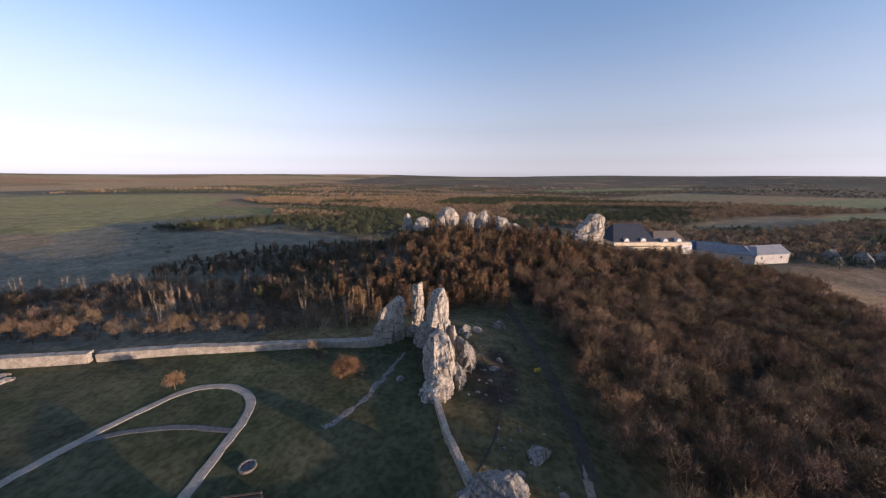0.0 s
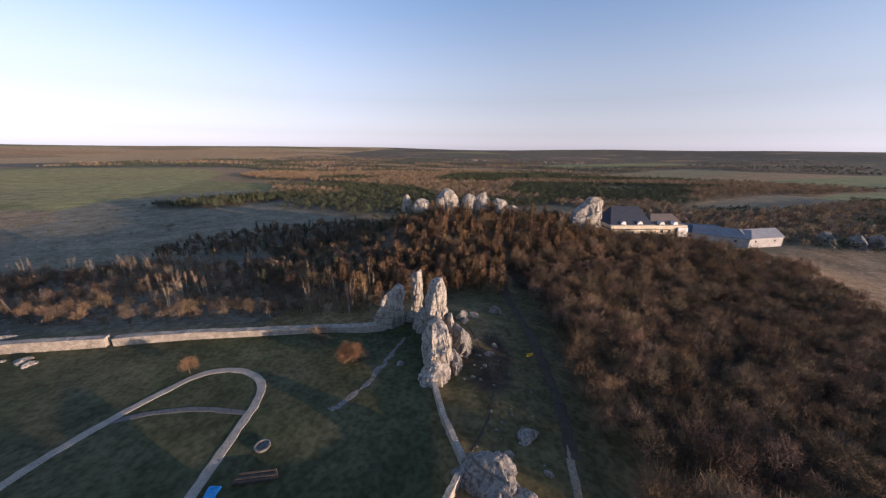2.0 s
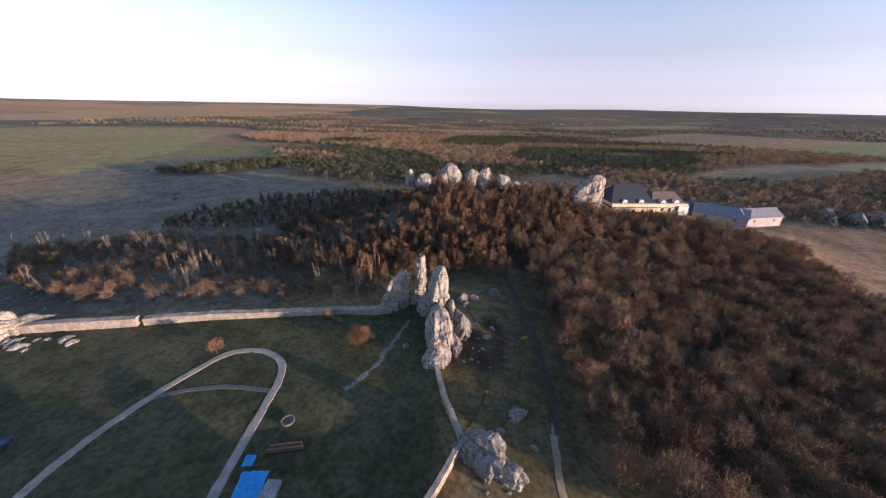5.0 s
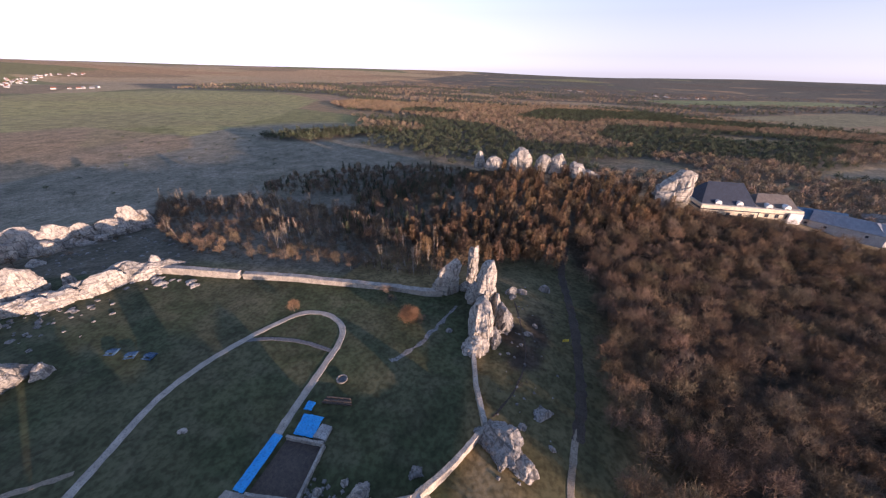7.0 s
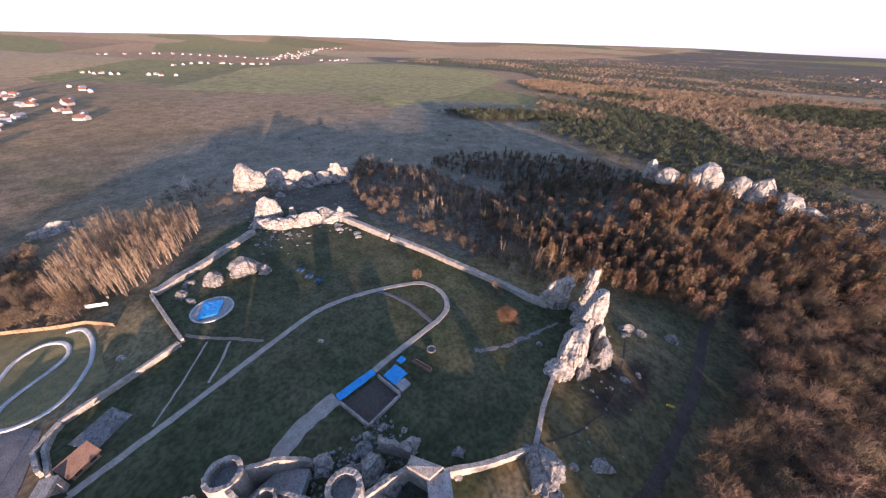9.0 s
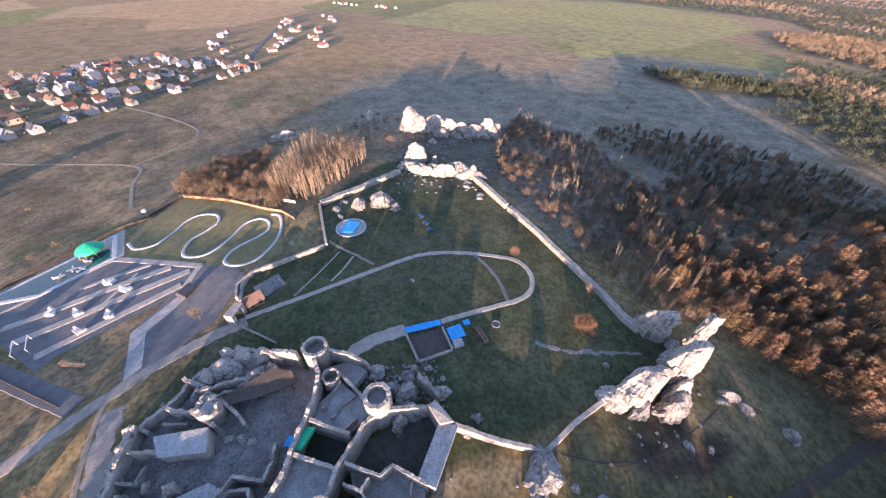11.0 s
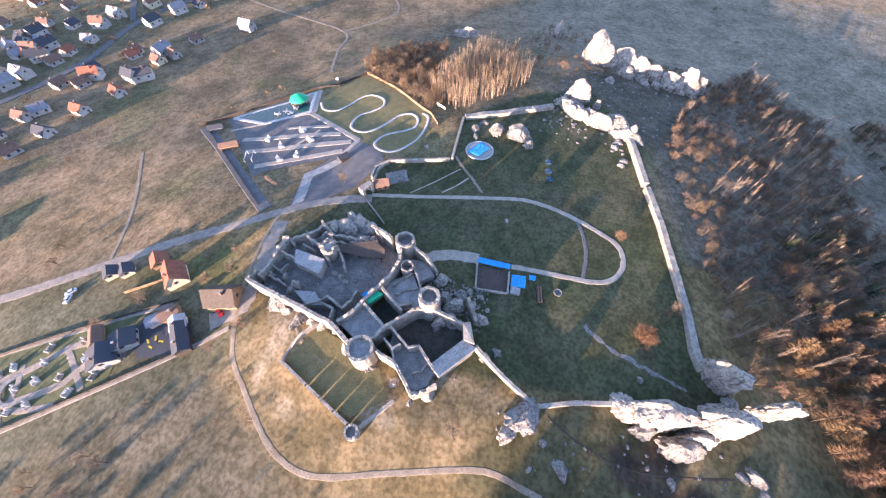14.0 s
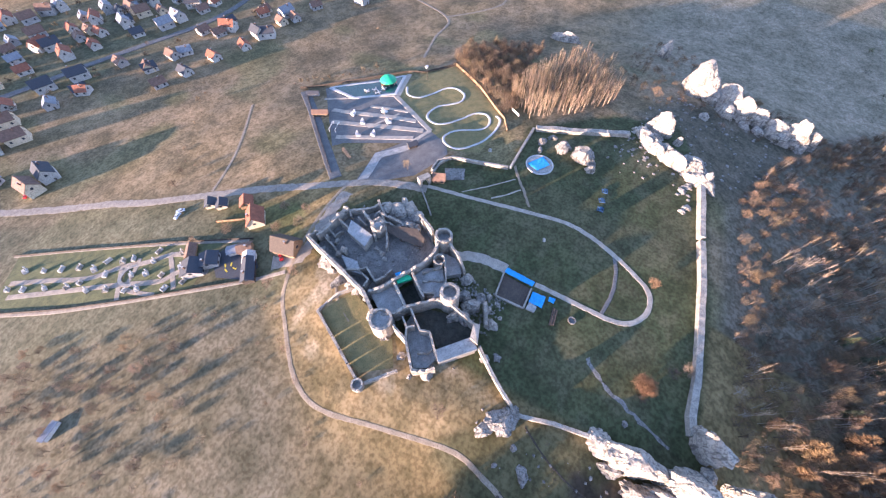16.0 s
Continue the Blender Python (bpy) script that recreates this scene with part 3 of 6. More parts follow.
# ---- crags of the ward ----
rock(16.5, 54, (13, 8, 17), 40, (.24, -.1), 3, "tall grey-white crag beside a needle of rock", taper=.5, power=6, detail=6, cut=(.92, 1.15), strata=.08)
rock(25.5, 65, (4.6, 4.2, 19), 20, (.05, .08), 4, "slender pale needle of limestone", taper=-.15, power=4, rough=.26, strata=.5, cut=(.85, 1.1))
rock(34.5, 48, (7.5, 9.5, 20), 10, (.02, .08), 5, "tall pale limestone fin with sunlit edge", taper=.1, power=8, detail=6, strata=.1, cut=(.97, 1.25), rough=.13)
rock(36, 34, (9, 19, 13), 14, (.0, .2), 6, "stepped lower shoulder of the tall limestone fin", taper=.3, power=8, detail=6, strata=.2, cut=(.93, 1.2), rough=.14)
rock(36.5, 25.5, (9.5, 8, 5.5), 14, (0, 0), 9, "broad flat foot of the limestone fin", taper=.15, power=5, detail=5, strata=.3, cut=(.8, 1.05))
rock(43, 41, (7.5, 14, 9.5), 16, (0, 0), 7, "brownish rounded limestone crag leaning on the fin", taper=.2, power=2.6, material=GREYROCK, strata=.15)
rock(41.5, 31, (5, 9, 6), 20, (0, 0), 31, "brownish foot of the tall limestone fin", taper=.2, power=3, material=GREYROCK)
rock(29, 54, (7, 11, 8), 10, (0, 0), 131, "low ridge of rock joining fin and needle", taper=.3, power=4)
rock(39.5, 46, (5, 12, 12), 14, (0, 0), 132, "pale buttress on the fin's sunny side", taper=.5, power=4, strata=.2)
rock(25, 58.5, (8, 6, 5), 0, (0, 0), 32, "low saddle of rock between two crags", taper=.4)
rock(49, -5, (9, 13, 7), 50, (.12, -.04), 8, "grey-topped overhanging limestone crag at the corner of two walls", taper=-.05, power=3.4, detail=6, strata=.35, material=GREYROCK, cut=(.7, 1.0))
rock(54.5, -9.5, (5, 10, 5), 60, (.2, -.1), 33, "sunlit toe of the corner crag", taper=.2, power=3, strata=.3)
for bx, by, bs, br in ((59, 8, (8, 5, 2.6), 30), (54, 2, (3, 3, 1.6), 0), (58, 74, (5.5, 5, 4), 0), (44, 64, (8, 4, 3), 60), (48, 66, (6, 3.5, 2.6), 20), (45, 60, (5, 3, 2), 70),
                       (53, 40, (4, 3, 1.8), 0), (55, 46, (2.6, 2.4, 1.6), 10), (51, 33, (2, 2, 1.2), 0), (62, -1, (2.6, 2, 1.2), 0), (25, 31, (3, 2.6, 1.6), 0), (47, 27, (2, 1.6, 1), 0)):
    rock(bx, by, bs, br, seed=int(bx + by) % 40 + 40, label="grey boulder lying in the rough grass", material=GREYROCK, detail=4, sink=.5, group="boulders")

# white crags at the far end of the ward
rock(-140, -4, (17, 12, 15), 60, (0, 0), 12, "tall white limestone crag at the head of the ward", taper=.5, power=3, detail=6)
rock(-136, 8, (5, 5, 6), 10, (0, 0), 34, "small white limestone pillar", taper=.4)
rng = random.Random(8)
for i in range(30):
    u = i / 29
    cx, cy = -131 + 20 * u + rng.uniform(-4.5, 3), -14 + 42 * u + rng.uniform(-2, 2)
    s = rng.uniform(7.5, 11.5)
    rock(cx, cy, (s * rng.uniform(1.2, 2.0), s * rng.uniform(.7, 1.0), s * rng.uniform(.45, .72)), 66 + rng.uniform(-22, 22), seed=60 + i, label="pale broken limestone ledge at the ward's edge", power=7, taper=.3, detail=5,
         sink=.8, strata=.35, cut=(.66, .98), group="ward ledges", material=GREYROCK if i % 6 == 5 else ROCK)
rock(-112, 27, (8, 6, 8.5), 20, (0, 0), 15, "pale limestone pillar at the end of a wall", power=3, taper=.4)
for i in range(9):
    u = rng.uniform(2, 5)
    rock(-106 + i * 2.6 + rng.uniform(-2, 2), 22 + i * .6 + rng.uniform(-4.5, 0), (u, u * rng.uniform(.6, 1.5), u * .3), rng.uniform(0, 180), seed=90 + i, label="low limestone slab at the wall foot", detail=4, sink=.3, power=4, group="wall foot slabs", material=GREYROCK if i % 2 else ROCK)
for cx, cy, s, a, k in ((-212, 4, (20, 17, 19), 70, 16), (-205, 12, (17, 14, 14), 40, 17), (-203, 26, (18, 12, 15), 60, 18), (-198, 33, (16, 10, 13), 75, 35), (-193, 27, (13, 9, 8), 20, 136), (-196, 43, (13, 9, 10), 80, 36), (-190, 38, (12, 8, 5), 40, 137),
                        (-192, 56, (15, 10, 11), 60, 37), (-193, 67, (14, 9, 14), 75, 38), (-196, 77, (9, 7, 11), 60, 39), (-187, 60, (13, 9, 6), 70, 43), (-186, 48, (10, 8, 4), 30, 44), (-188, 72, (9, 7, 5), 50, 45), (-262, -26, (9, 9, 12), 0, 40), (-243, -104, (8, 26, 7), 0, 41), (-178, 16, (7, 6, 4), 0, 42)):
    rock(cx, cy, (s[0] * 1.3, s[1] * 1.2, s[2] * 1.1), a, (0, 0), k, "sunlit white limestone crag outside the walls", power=6, taper=.45, detail=6, strata=.22, rough=.24, sink=1, cut=(.68, 1.02), group="outer crags")
rock(-92, -33, (13, 14, 9), 10, (0, 0), 19, "big grey block of limestone in the ward", material=GREYROCK, power=6, taper=.3, strata=.4, detail=6)
rock(-86, -26, (6, 8, 5), 60, (0, 0), 43, "grey slab leaning on the big block", material=ROCK, power=3, taper=.5)
rock(-93.5, -46, (11, 10, 7), 0, (0, 0), 20, "rounded grey boulder in the ward", material=GREYROCK, power=2.6)
rock(-92, -58, (8, 6, 3.6), 0, (0, 0), 21, "rounded grey boulder below the wall", material=GREYROCK)
rock(-85, -56, (8, 4, 2.4), 20, (0, 0), 44, "flat grey boulder beside the pool", material=GREYROCK)
rock(-99, -54, (5, 7, 3), 20, (0, 0), 45, "grey boulder under the curtain wall", material=GREYROCK)
rock(-30, -27, (3, 2.2, 1.2), 20, (0, 0), 46, "small pale stone lying on the lawn", detail=4, sink=.3)
rock(-70, -80, (4, 3, 1.5), 20, (0, 0), 47, "pale scattered stones outside the wall", detail=4, sink=.3)

# broken stones strewn between the crags
rngb = random.Random(55)
verts, faces = [], []
for i in range(282):
    if i < 150:
        x, y = rngb.uniform(-195, -118), rngb.uniform(-16, 74)
    elif i < 240:
        x, y = rngb.gauss(-116, 9), rngb.gauss(2, 14)
    else:
        x, y = rngb.gauss(52, 7), rngb.gauss(28, 24)
    sz = rngb.uniform(.3, 1.3) * (.5 if i >= 240 else 1)
    a, k, z = rngb.uniform(0, 6), len(verts), ground(x, y)
    for dx, dy, dz in ((-1, -1, -.6), (1, -1, -.6), (1, 1, -.6), (-1, 1, -.6), (-.7, -.5, .7), (.6, -.7, .5), (.5, .6, .8), (-.7, .6, .5)):
        dx, dy = dx * sz * rngb.uniform(.6, 1.2), dy * sz * rngb.uniform(.6, 1.2)
        verts.append((x + dx * math.cos(a) - dy * math.sin(a), y + dx * math.sin(a) + dy * math.cos(a), z + sz * .6 * dz))
    faces += [tuple(k + q for q in f) for f in ((0, 3, 2, 1), (4, 5, 6, 7), (0, 1, 5, 4), (1, 2, 6, 5), (2, 3, 7, 6), (3, 0, 4, 7))]
thing("scattered_stones", verts, faces, GREYROCK, "greyish broken stones strewn between the crags", "stones", kind="stuff")

# crags on the wooded hill
for cx, cz, s, a, k in ((-1, 27, (9, 9, 13), 0, 50), (12, 26, (16, 11, 11), 10, 51), (31, 32, (20, 15, 17), 0, 22), (49, 30, (14, 13, 14), 30, 52), (59, 31, (15, 14, 16), 20, 53), (73, 27, (13, 12, 11), 0, 54),
                        (82, 21, (17, 12, 8), 0, 55), (67, 20, (14, 10, 9), 0, 56)):
    rock(cx, 202 + (k % 3) * 3, s, a, (0, 0), k, "pale crag rising from the wooded hill", sink=0, power=4.5, taper=.3, zbase=cz - s[2] * 1.0, detail=6 if s[2] > 15 else 5, group="hill crags", cut=(.86, 1.1), strata=.12)
rock(134, 190, (32, 22, 27), 15, (.25, 0), 23, "great slanting pale crag beside the hotel", sink=0, zbase=5, power=3, taper=.5, strata=.5, detail=6)
for cx, cy, s, k in ((402, 280, (22, 16, 15), 57), (417, 266, (20, 14, 14), 58), (440, 272, (26, 16, 13), 59), (395, 268, (12, 12, 9), 60), (330, 300, (30, 12, 9), 61)):
    rock(cx, cy, s, k * 20, (0, 0), k, "grey limestone crag by the far meadow", power=3, material=GREYROCK, group="far crags")

# ---- things in the ward ----


def box(bm, cx, cy, cz, sx, sy, sz, rot=0.0, bevel=0.0):
    g = bmesh.ops.create_cube(bm, size=1.0)
    m = Matrix.Translation((cx, cy, cz)) @ Matrix.Rotation(radians(rot), 4, "Z") @ Matrix.Diagonal((sx, sy, sz, 1))
    bmesh.ops.transform(bm, matrix=m, verts=g["verts"])
    if bevel:
        bmesh.ops.bevel(bm, geom=list({e for v in g["verts"] for e in v.link_edges}), offset=bevel, segments=1, affect="EDGES")


def tube(bm, a, b, ra, rb, n=8, cap=True):
    a, b = Vector(a), Vector(b)
    d = b - a
    g = bmesh.ops.create_cone(bm, cap_ends=cap, segments=n, radius1=ra, radius2=rb, depth=d.length)
    bmesh.ops.transform(bm, matrix=Matrix.Translation((a + b) / 2) @ d.to_track_quat("Z", "Y").to_matrix().to_4x4(), verts=g["verts"])


def ring_of(bm, r0, r1, z0, z1, n=28, sx=1.0, sy=1.0):
    prof = [(r1, z0), (r1, z1), (r0, z1), (r0, z0)]
    rows = [[bm.verts.new((math.cos(2 * math.pi * i / n) * r * sx, math.sin(2 * math.pi * i / n) * r * sy, z)) for r, z in prof] for i in range(n)]
    for i in range(n):
        A, B = rows[i], rows[(i + 1) % n]
        for j in range(3):
            bm.faces.new((A[j], B[j], B[j + 1], A[j + 1]))


WATER = mat("dark_water", (0.02, 0.05, 0.055), 0.12, (0.025, 0.06, 0.06), 0.4, 0.05, 5.0)
WOODDARK = mat("dark_timber", (0.10, 0.075, 0.055), 0.8, (0.065, 0.05, 0.04), 1.2, 0.4, 6.0)
WOODTAN = mat("tan_timber", (0.38, 0.24, 0.13), 0.75, (0.26, 0.16, 0.09), 1.0, 0.4, 6.0)
BLUEGREY = mat("blue_painted_board", (0.05, 0.10, 0.17), 0.6, (0.035, 0.07, 0.12), 1.0, 0.3, 6.0)
PALE = mat("pale_concrete", (0.50, 0.48, 0.45), 0.8, (0.38, 0.36, 0.34), 0.5, 0.2, 8.0)
GREENROOF = mat("green_canvas", (0.03, 0.42, 0.20), 0.5, (0.025, 0.34, 0.17), 0.5, 0.3, 5.0)
OFFWHITE = mat("grey_white_render", (0.52, 0.49, 0.44), 0.85, (0.42, 0.39, 0.35), 0.3, 0.2, 8.0)
WHITE = mat("white_render", (0.74, 0.71, 0.66), 0.8, (0.6, 0.57, 0.52), 0.3, 0.2, 8.0)
CREAM = mat("cream_render", (0.66, 0.56, 0.40), 0.8, (0.54, 0.45, 0.32), 0.3, 0.2, 8.0)
GREYWALL = mat("grey_render", (0.42, 0.40, 0.37), 0.85, (0.32, 0.30, 0.28), 0.3, 0.2, 8.0)
TILE_RED = mat("red_tiles", (0.28, 0.105, 0.06), 0.8, (0.19, 0.075, 0.045), 0.6, 0.5, 9.0)
TILE_BROWN = mat("brown_tiles", (0.20, 0.12, 0.085), 0.75, (0.14, 0.085, 0.06), 0.6, 0.5, 9.0)
TILE_DARK = mat("slate_tiles", (0.06, 0.06, 0.068), 0.85, (0.055, 0.06, 0.07), 0.6, 0.4, 9.0)
TILE_GREY = mat("grey_sheet_roof", (0.24, 0.245, 0.26), 0.6, (0.18, 0.185, 0.2), 0.5, 0.2, 9.0)
GLASS = mat("window_glass", (0.03, 0.035, 0.045), 0.1, (0.05, 0.055, 0.065), 0.5, 0.0, 5.0)
LAWN = mat("short_lawn", (0.215, 0.172, 0.075), 0.95, (0.145, 0.128, 0.055), 0.3, 0.5, 9.0)
YELLOW = mat("yellow_board", (0.75, 0.55, 0.04), 0.5, (0.65, 0.46, 0.04), 0.8, 0.1, 6.0)

w = root("well_ring", pose(0, 0, ground(0, 0)), "low round stone well ring on the lawn", "well")
bm = bmesh.new()
ring_of(bm, 1.3, 1.65, -.4, .5)
part("rim", bm, GREYROCK, w)
bm = bmesh.new()
bmesh.ops.create_circle(bm, cap_ends=True, segments=20, radius=1.4)
bmesh.ops.translate(bm, verts=bm.verts, vec=(0, 0, .12))
part("cover", bm, ASPHALT, w, "dark cover inside the ring")

p = root("pool_basin", pose(-74.5, -51, ground(-74.5, -51)), "round shallow stone pool basin partly covered by tarpaulin", "pool")
bm = bmesh.new()
ring_of(bm, 7.0, 7.7, -.4, .35, 36)
part("rim", bm, PALE, p)
bm = bmesh.new()
bmesh.ops.create_circle(bm, cap_ends=True, segments=36, radius=7.1)
bmesh.ops.translate(bm, verts=bm.verts, vec=(0, 0, .2))
part("basin_floor", bm, FLOOR, p)


def tarp(name, poly, z, label, seed, sag=.25):
    """A wrinkled sheet stretched over a four-cornered frame."""
    rng = random.Random(seed)
    n = 14
    c = [Vector((x, y, z)) for x, y in poly]
    verts, faces = [], []
    for i in range(n + 1):
        for j in range(n + 1):
            u, v = i / n, j / n
            q = (c[0] * (1 - u) + c[1] * u) * (1 - v) + (c[3] * (1 - u) + c[2] * u) * v
            q.z += -sag * 4 * u * (1 - u) * v * (1 - v) + .16 * noise.noise(Vector((q.x * .9 + seed, q.y * .9, 0)))
            if i in (0, n) or j in (0, n):
                q += Vector((rng.uniform(-.1, .1), rng.uniform(-.1, .1), -.25))
            verts.append(q)
    for i in range(n):
        for j in range(n):
            k = i * (n + 1) + j
            faces.append((k, k + n + 1, k + n + 2, k + 1))
    ob = thing(name, verts, faces, BLUE, label, "tarpaulin")
    s = ob.modifiers.new("thickness", "SOLIDIFY")
    s.thickness = .05
    return ob


tarp("tarpaulin", [(-81, -52), (-77, -46), (-69, -50), (-71, -57)], .9, "bright blue tarpaulin sheet over the stone pool", 1)
tarp("tarpaulin", [(-6.3, -34), (-6.8, -20.5), (-4.2, -20.5), (-3.5, -34)], 1.3, "long blue tarpaulin along the excavation edge", 2)
tarp("tarpaulin", [(-2.2, -19.2), (-3.2, -13.5), (2.5, -12.8), (3.2, -18.6)], 1.1, "blue tarpaulin spread over a frame by the dig", 3)
tarp("tarpaulin", [(-4.4, -12.2), (-4.8, -9.6), (-2.4, -9.4), (-2.2, -12)], .7, "small blue tarpaulin folded beside the path", 4)
slab("excavation_floor", [(-3, -34), (-3.2, -20.5), (6.8, -19.3), (8.6, -31.5)], .16, -.5, WOODDARK, "dark earth floor of the excavation")
for pts, h in (([(-3, -34), (8.6, -31.8)], 1.4), ([(8.6, -31.5), (6.9, -19.3)], 1.2), ([(6.8, -19.2), (-3.2, -20.4)], 1.6)):
    rubble_wall("excavation_wall", pts, h, .7, "exposed stone footing around the excavation", seed=int(h * 10), ragged=.1)
slab("stone_block", [(3, -18.4), (6.5, -18.2), (6.1, -14.5), (3.2, -14.6)], 1.0, -.3, FLOOR, "grey slab beside the blue tarpaulin", kind="", category="slab")
b = root("pipe_stack", pose(3, -7, ground(3, -7), 0, 0, 12), "long dark stack of timbers lying on the lawn", "timber")
for i in range(4):
    bm = bmesh.new()
    box(bm, 0, (i - 1.5) * .55, .35 + .12 * (i % 2), 8.5 - .5 * i, .45, .6, bevel=.05)
    part("beam", bm, WOODDARK, b)

bench = root("picnic_table", pose(-76, -14, ground(-76, -14), 0, 0, 20), "dark blue picnic table with benches on the lawn", "table", "picnic tables")
for nm, args in (("tabletop", (0, 0, .85, 3.2, 1.3, .12)), ("bench", (0, 1.3, .5, 3.2, .5, .1)), ("bench", (0, -1.3, .5, 3.2, .5, .1)), ("leg", (1.1, 0, .4, .15, 2.6, .8)), ("leg", (-1.1, 0, .4, .15, 2.6, .8))):
    bm = bmesh.new()
    box(bm, *args, bevel=.02)
    part(nm, bm, BLUEGREY, bench)
copy_thing(bench, pose(-69, -13, ground(-69, -13), 0, 0, 30))
copy_thing(bench, pose(-63, -11.5, ground(-63, -11.5), 0, 0, 10))

sg = root("notice_board", pose(66.5, 42, ground(66.5, 42), 0, 0, 20), "small yellow notice board by the dirt path", "sign")
bm = bmesh.new()
box(bm, 0, 0, 1.6, 2.2, .1, 1.1, bevel=.02)
part("board", bm, YELLOW, sg)
for sx in (-.8, .8):
    bm = bmesh.new()
    box(bm, sx, 0, .6, .1, .1, 1.6)
    part("post", bm, WOODDARK, sg)
for i, (z, wd) in enumerate(((1.8, 1.4), (1.55, 1.7), (1.3, 1.1))):
    bm = bmesh.new()
    box(bm, 0, -.06, z, wd, .02, .1)
    part("text_bar", bm, WOODDARK, sg)

# ---- castle ruin ----


def cw(pts, tall, thick, seed, label, base=0.0, ragged=.6, curved=False):
    return rubble_wall("castle_wall", pts, tall, thick * .85, label, base=base, seed=seed, ragged=ragged, curved=curved, step=.55)


# floors
slab("castle_court", [(36, -113), (38.5, -96), (40.5, -77), (35, -72), (26, -69), (20, -66), (11, -64), (5, -65), (-2, -76), (-6, -88), (0, -101), (6, -105), (12, -112), (30, -114)], 1.0, -2, COURTFLOOR, "grey trodden floor of the ruined upper court")
slab("castle_floor", [(40, -74), (35, -71), (30, -68), (36, -57.5), (45, -63)], 5.4, -2, FLOOR, "flat grey floor of a roofless palace room")
slab("castle_floor", [(23, -65), (17, -63.5), (12, -57), (18, -52), (22.5, -48), (27.5, -54)], 4.6, -2, FLOOR, "pale grey terrace on the palace ruin")
slab("castle_floor", [(42, -55), (36, -55.5), (41, -47), (39.5, -44), (44.5, -37), (50, -38), (53, -42)], 3.0, -2, FLOOR, "grey floor of the lower rooms")
slab("castle_floor", [(12, -62), (5, -63), (4, -54), (9, -49), (14, -54)], 3.0, -2, FLOOR, "stone floor beside the tall tower")
patch("lawn", [(56, -89), (61.5, -77), (64.5, -67), (66, -59), (57, -49), (49, -56), (44, -72), (42, -84)], LAWN, "enclosed lawn terrace under the castle", cuts=4)

# floors far below the wall tops: their shade is painted in, near black
slab("dark_court", [(35, -55), (30, -52), (26, -41), (27.5, -32), (32, -30), (42, -38), (39, -43), (41, -47)], .2, -1, SHADESTONE, "inner court floor, coloured dark for deep shade")
slab("dark_room", [(30.5, -67.5), (23.5, -64.5), (28.5, -55), (36, -57.5)], .2, -1, SHADESTONE, "deep palace room floor, coloured dark for shade")

# outer walls
cw([(35, -116), (36.5, -106), (38, -96), (41, -77)], [8.5, 8, 8.5, 8.5], 1.5, 21, "tall ruined outer wall with straight coping", ragged=.25)
cw([(41, -77), (43.5, -72), (46, -67)], [8.5, 9.5, 10], 1.7, 24, "ruined outer wall meeting the round tower")
cw([(35, -116), (30, -116), (22, -115.5), (12, -114)], [7.5, 6, 6.5, 4], 1.5, 22, "broken outer wall with gaps", ragged=1.1)
cw([(12, -113), (8, -108), (5, -106), (-1, -103)], [4, 6, 5, 3.5], 1.4, 29, "broken outer wall on the rock", ragged=1.0)
cw([(-1, -103), (-7, -95), (-8, -87), (-4, -79)], [3.5, 4.5, 4, 6], 1.6, 30, "low broken wall on the rock edge", ragged=.9)
cw([(-4, -79), (-2, -76), (1, -70)], [7, 10, 10], 1.5, 31, "sunlit broken wall joining the tower", ragged=.9)
cw([(4, -64.5), (8, -63.5), (11, -63), (20, -65), (26, -68), (35, -71), (40, -75)], [11, 10.5, 9.5, 10, 9, 9.5, 9], 1.4, 23, "thick ruined palace wall with pale broken crown", ragged=.55, curved=True)
cw([(2, -60), (5, -53), (8, -48)], [9.5, 8.5, 5], 1.3, 32, "broken pale wall running from the tower", ragged=.7)
cw([(23, -65), (26, -60), (29, -54.5)], [9, 8.5, 9], 1.1, 33, "ruined inner wall with coping", ragged=.35)
cw([(31, -68.5), (34, -63), (37, -58)], [9, 8.5, 9], 1.1, 34, "ruined inner wall with coping", ragged=.35)
cw([(45, -64), (41, -60), (37, -58), (31, -53), (27, -49.5), (25.5, -44), (26, -38), (26.5, -31)], [9, 9, 9.5, 9, 9.5, 9, 8, 6.5], 1.3, 25, "curving ruined inner wall", ragged=.5, curved=True)
cw([(45.5, -57), (47, -50), (50.5, -46), (54.5, -41.5)], [9.5, 9, 8.5, 8], 1.1, 26, "ruined wall of the lower rooms", ragged=.4)
cw([(54.5, -41.5), (51, -37), (49, -35)], [8, 6, 7], 1.2, 35, "broken end wall of the lower rooms", ragged=.9)
cw([(36, -56), (39, -51), (41, -47.5), (39.3, -44.3), (42, -41), (45.5, -36.5)], [9, 8.5, 8.5, 8.5, 8.5, 8], .9, 36, "stepped wall beside the dark court", ragged=.25)
cw([(40.5, -56.5), (43, -52.5), (46.5, -50.5)], [8.5, 8.5, 8.5], .8, 37, "short partition wall in the lower rooms", ragged=.3)
cw([(43, -52.5), (40.8, -50.3)], 8.5, .8, 38, "short partition wall in the lower rooms", ragged=.2)
cw([(24, -47.5), (14, -54), (9, -58)], [7.5, 7.8, 8], 1.0, 39, "ruined wall across the terrace", ragged=.6)
cw([(16, -33), (19.5, -30.5), (23, -28)], [7, 6, 4], 1.6, 40, "pale stub of wall above the excavation", ragged=.8)
cw([(28, -57), (25, -52.5)], 7.5, .8, 41, "low wall in the dark room", ragged=.3)
cw([(9, -92), (14, -87), (18, -84)], [6, 5, 4], 1.1, 42, "broken wall within the upper court", ragged=.9)
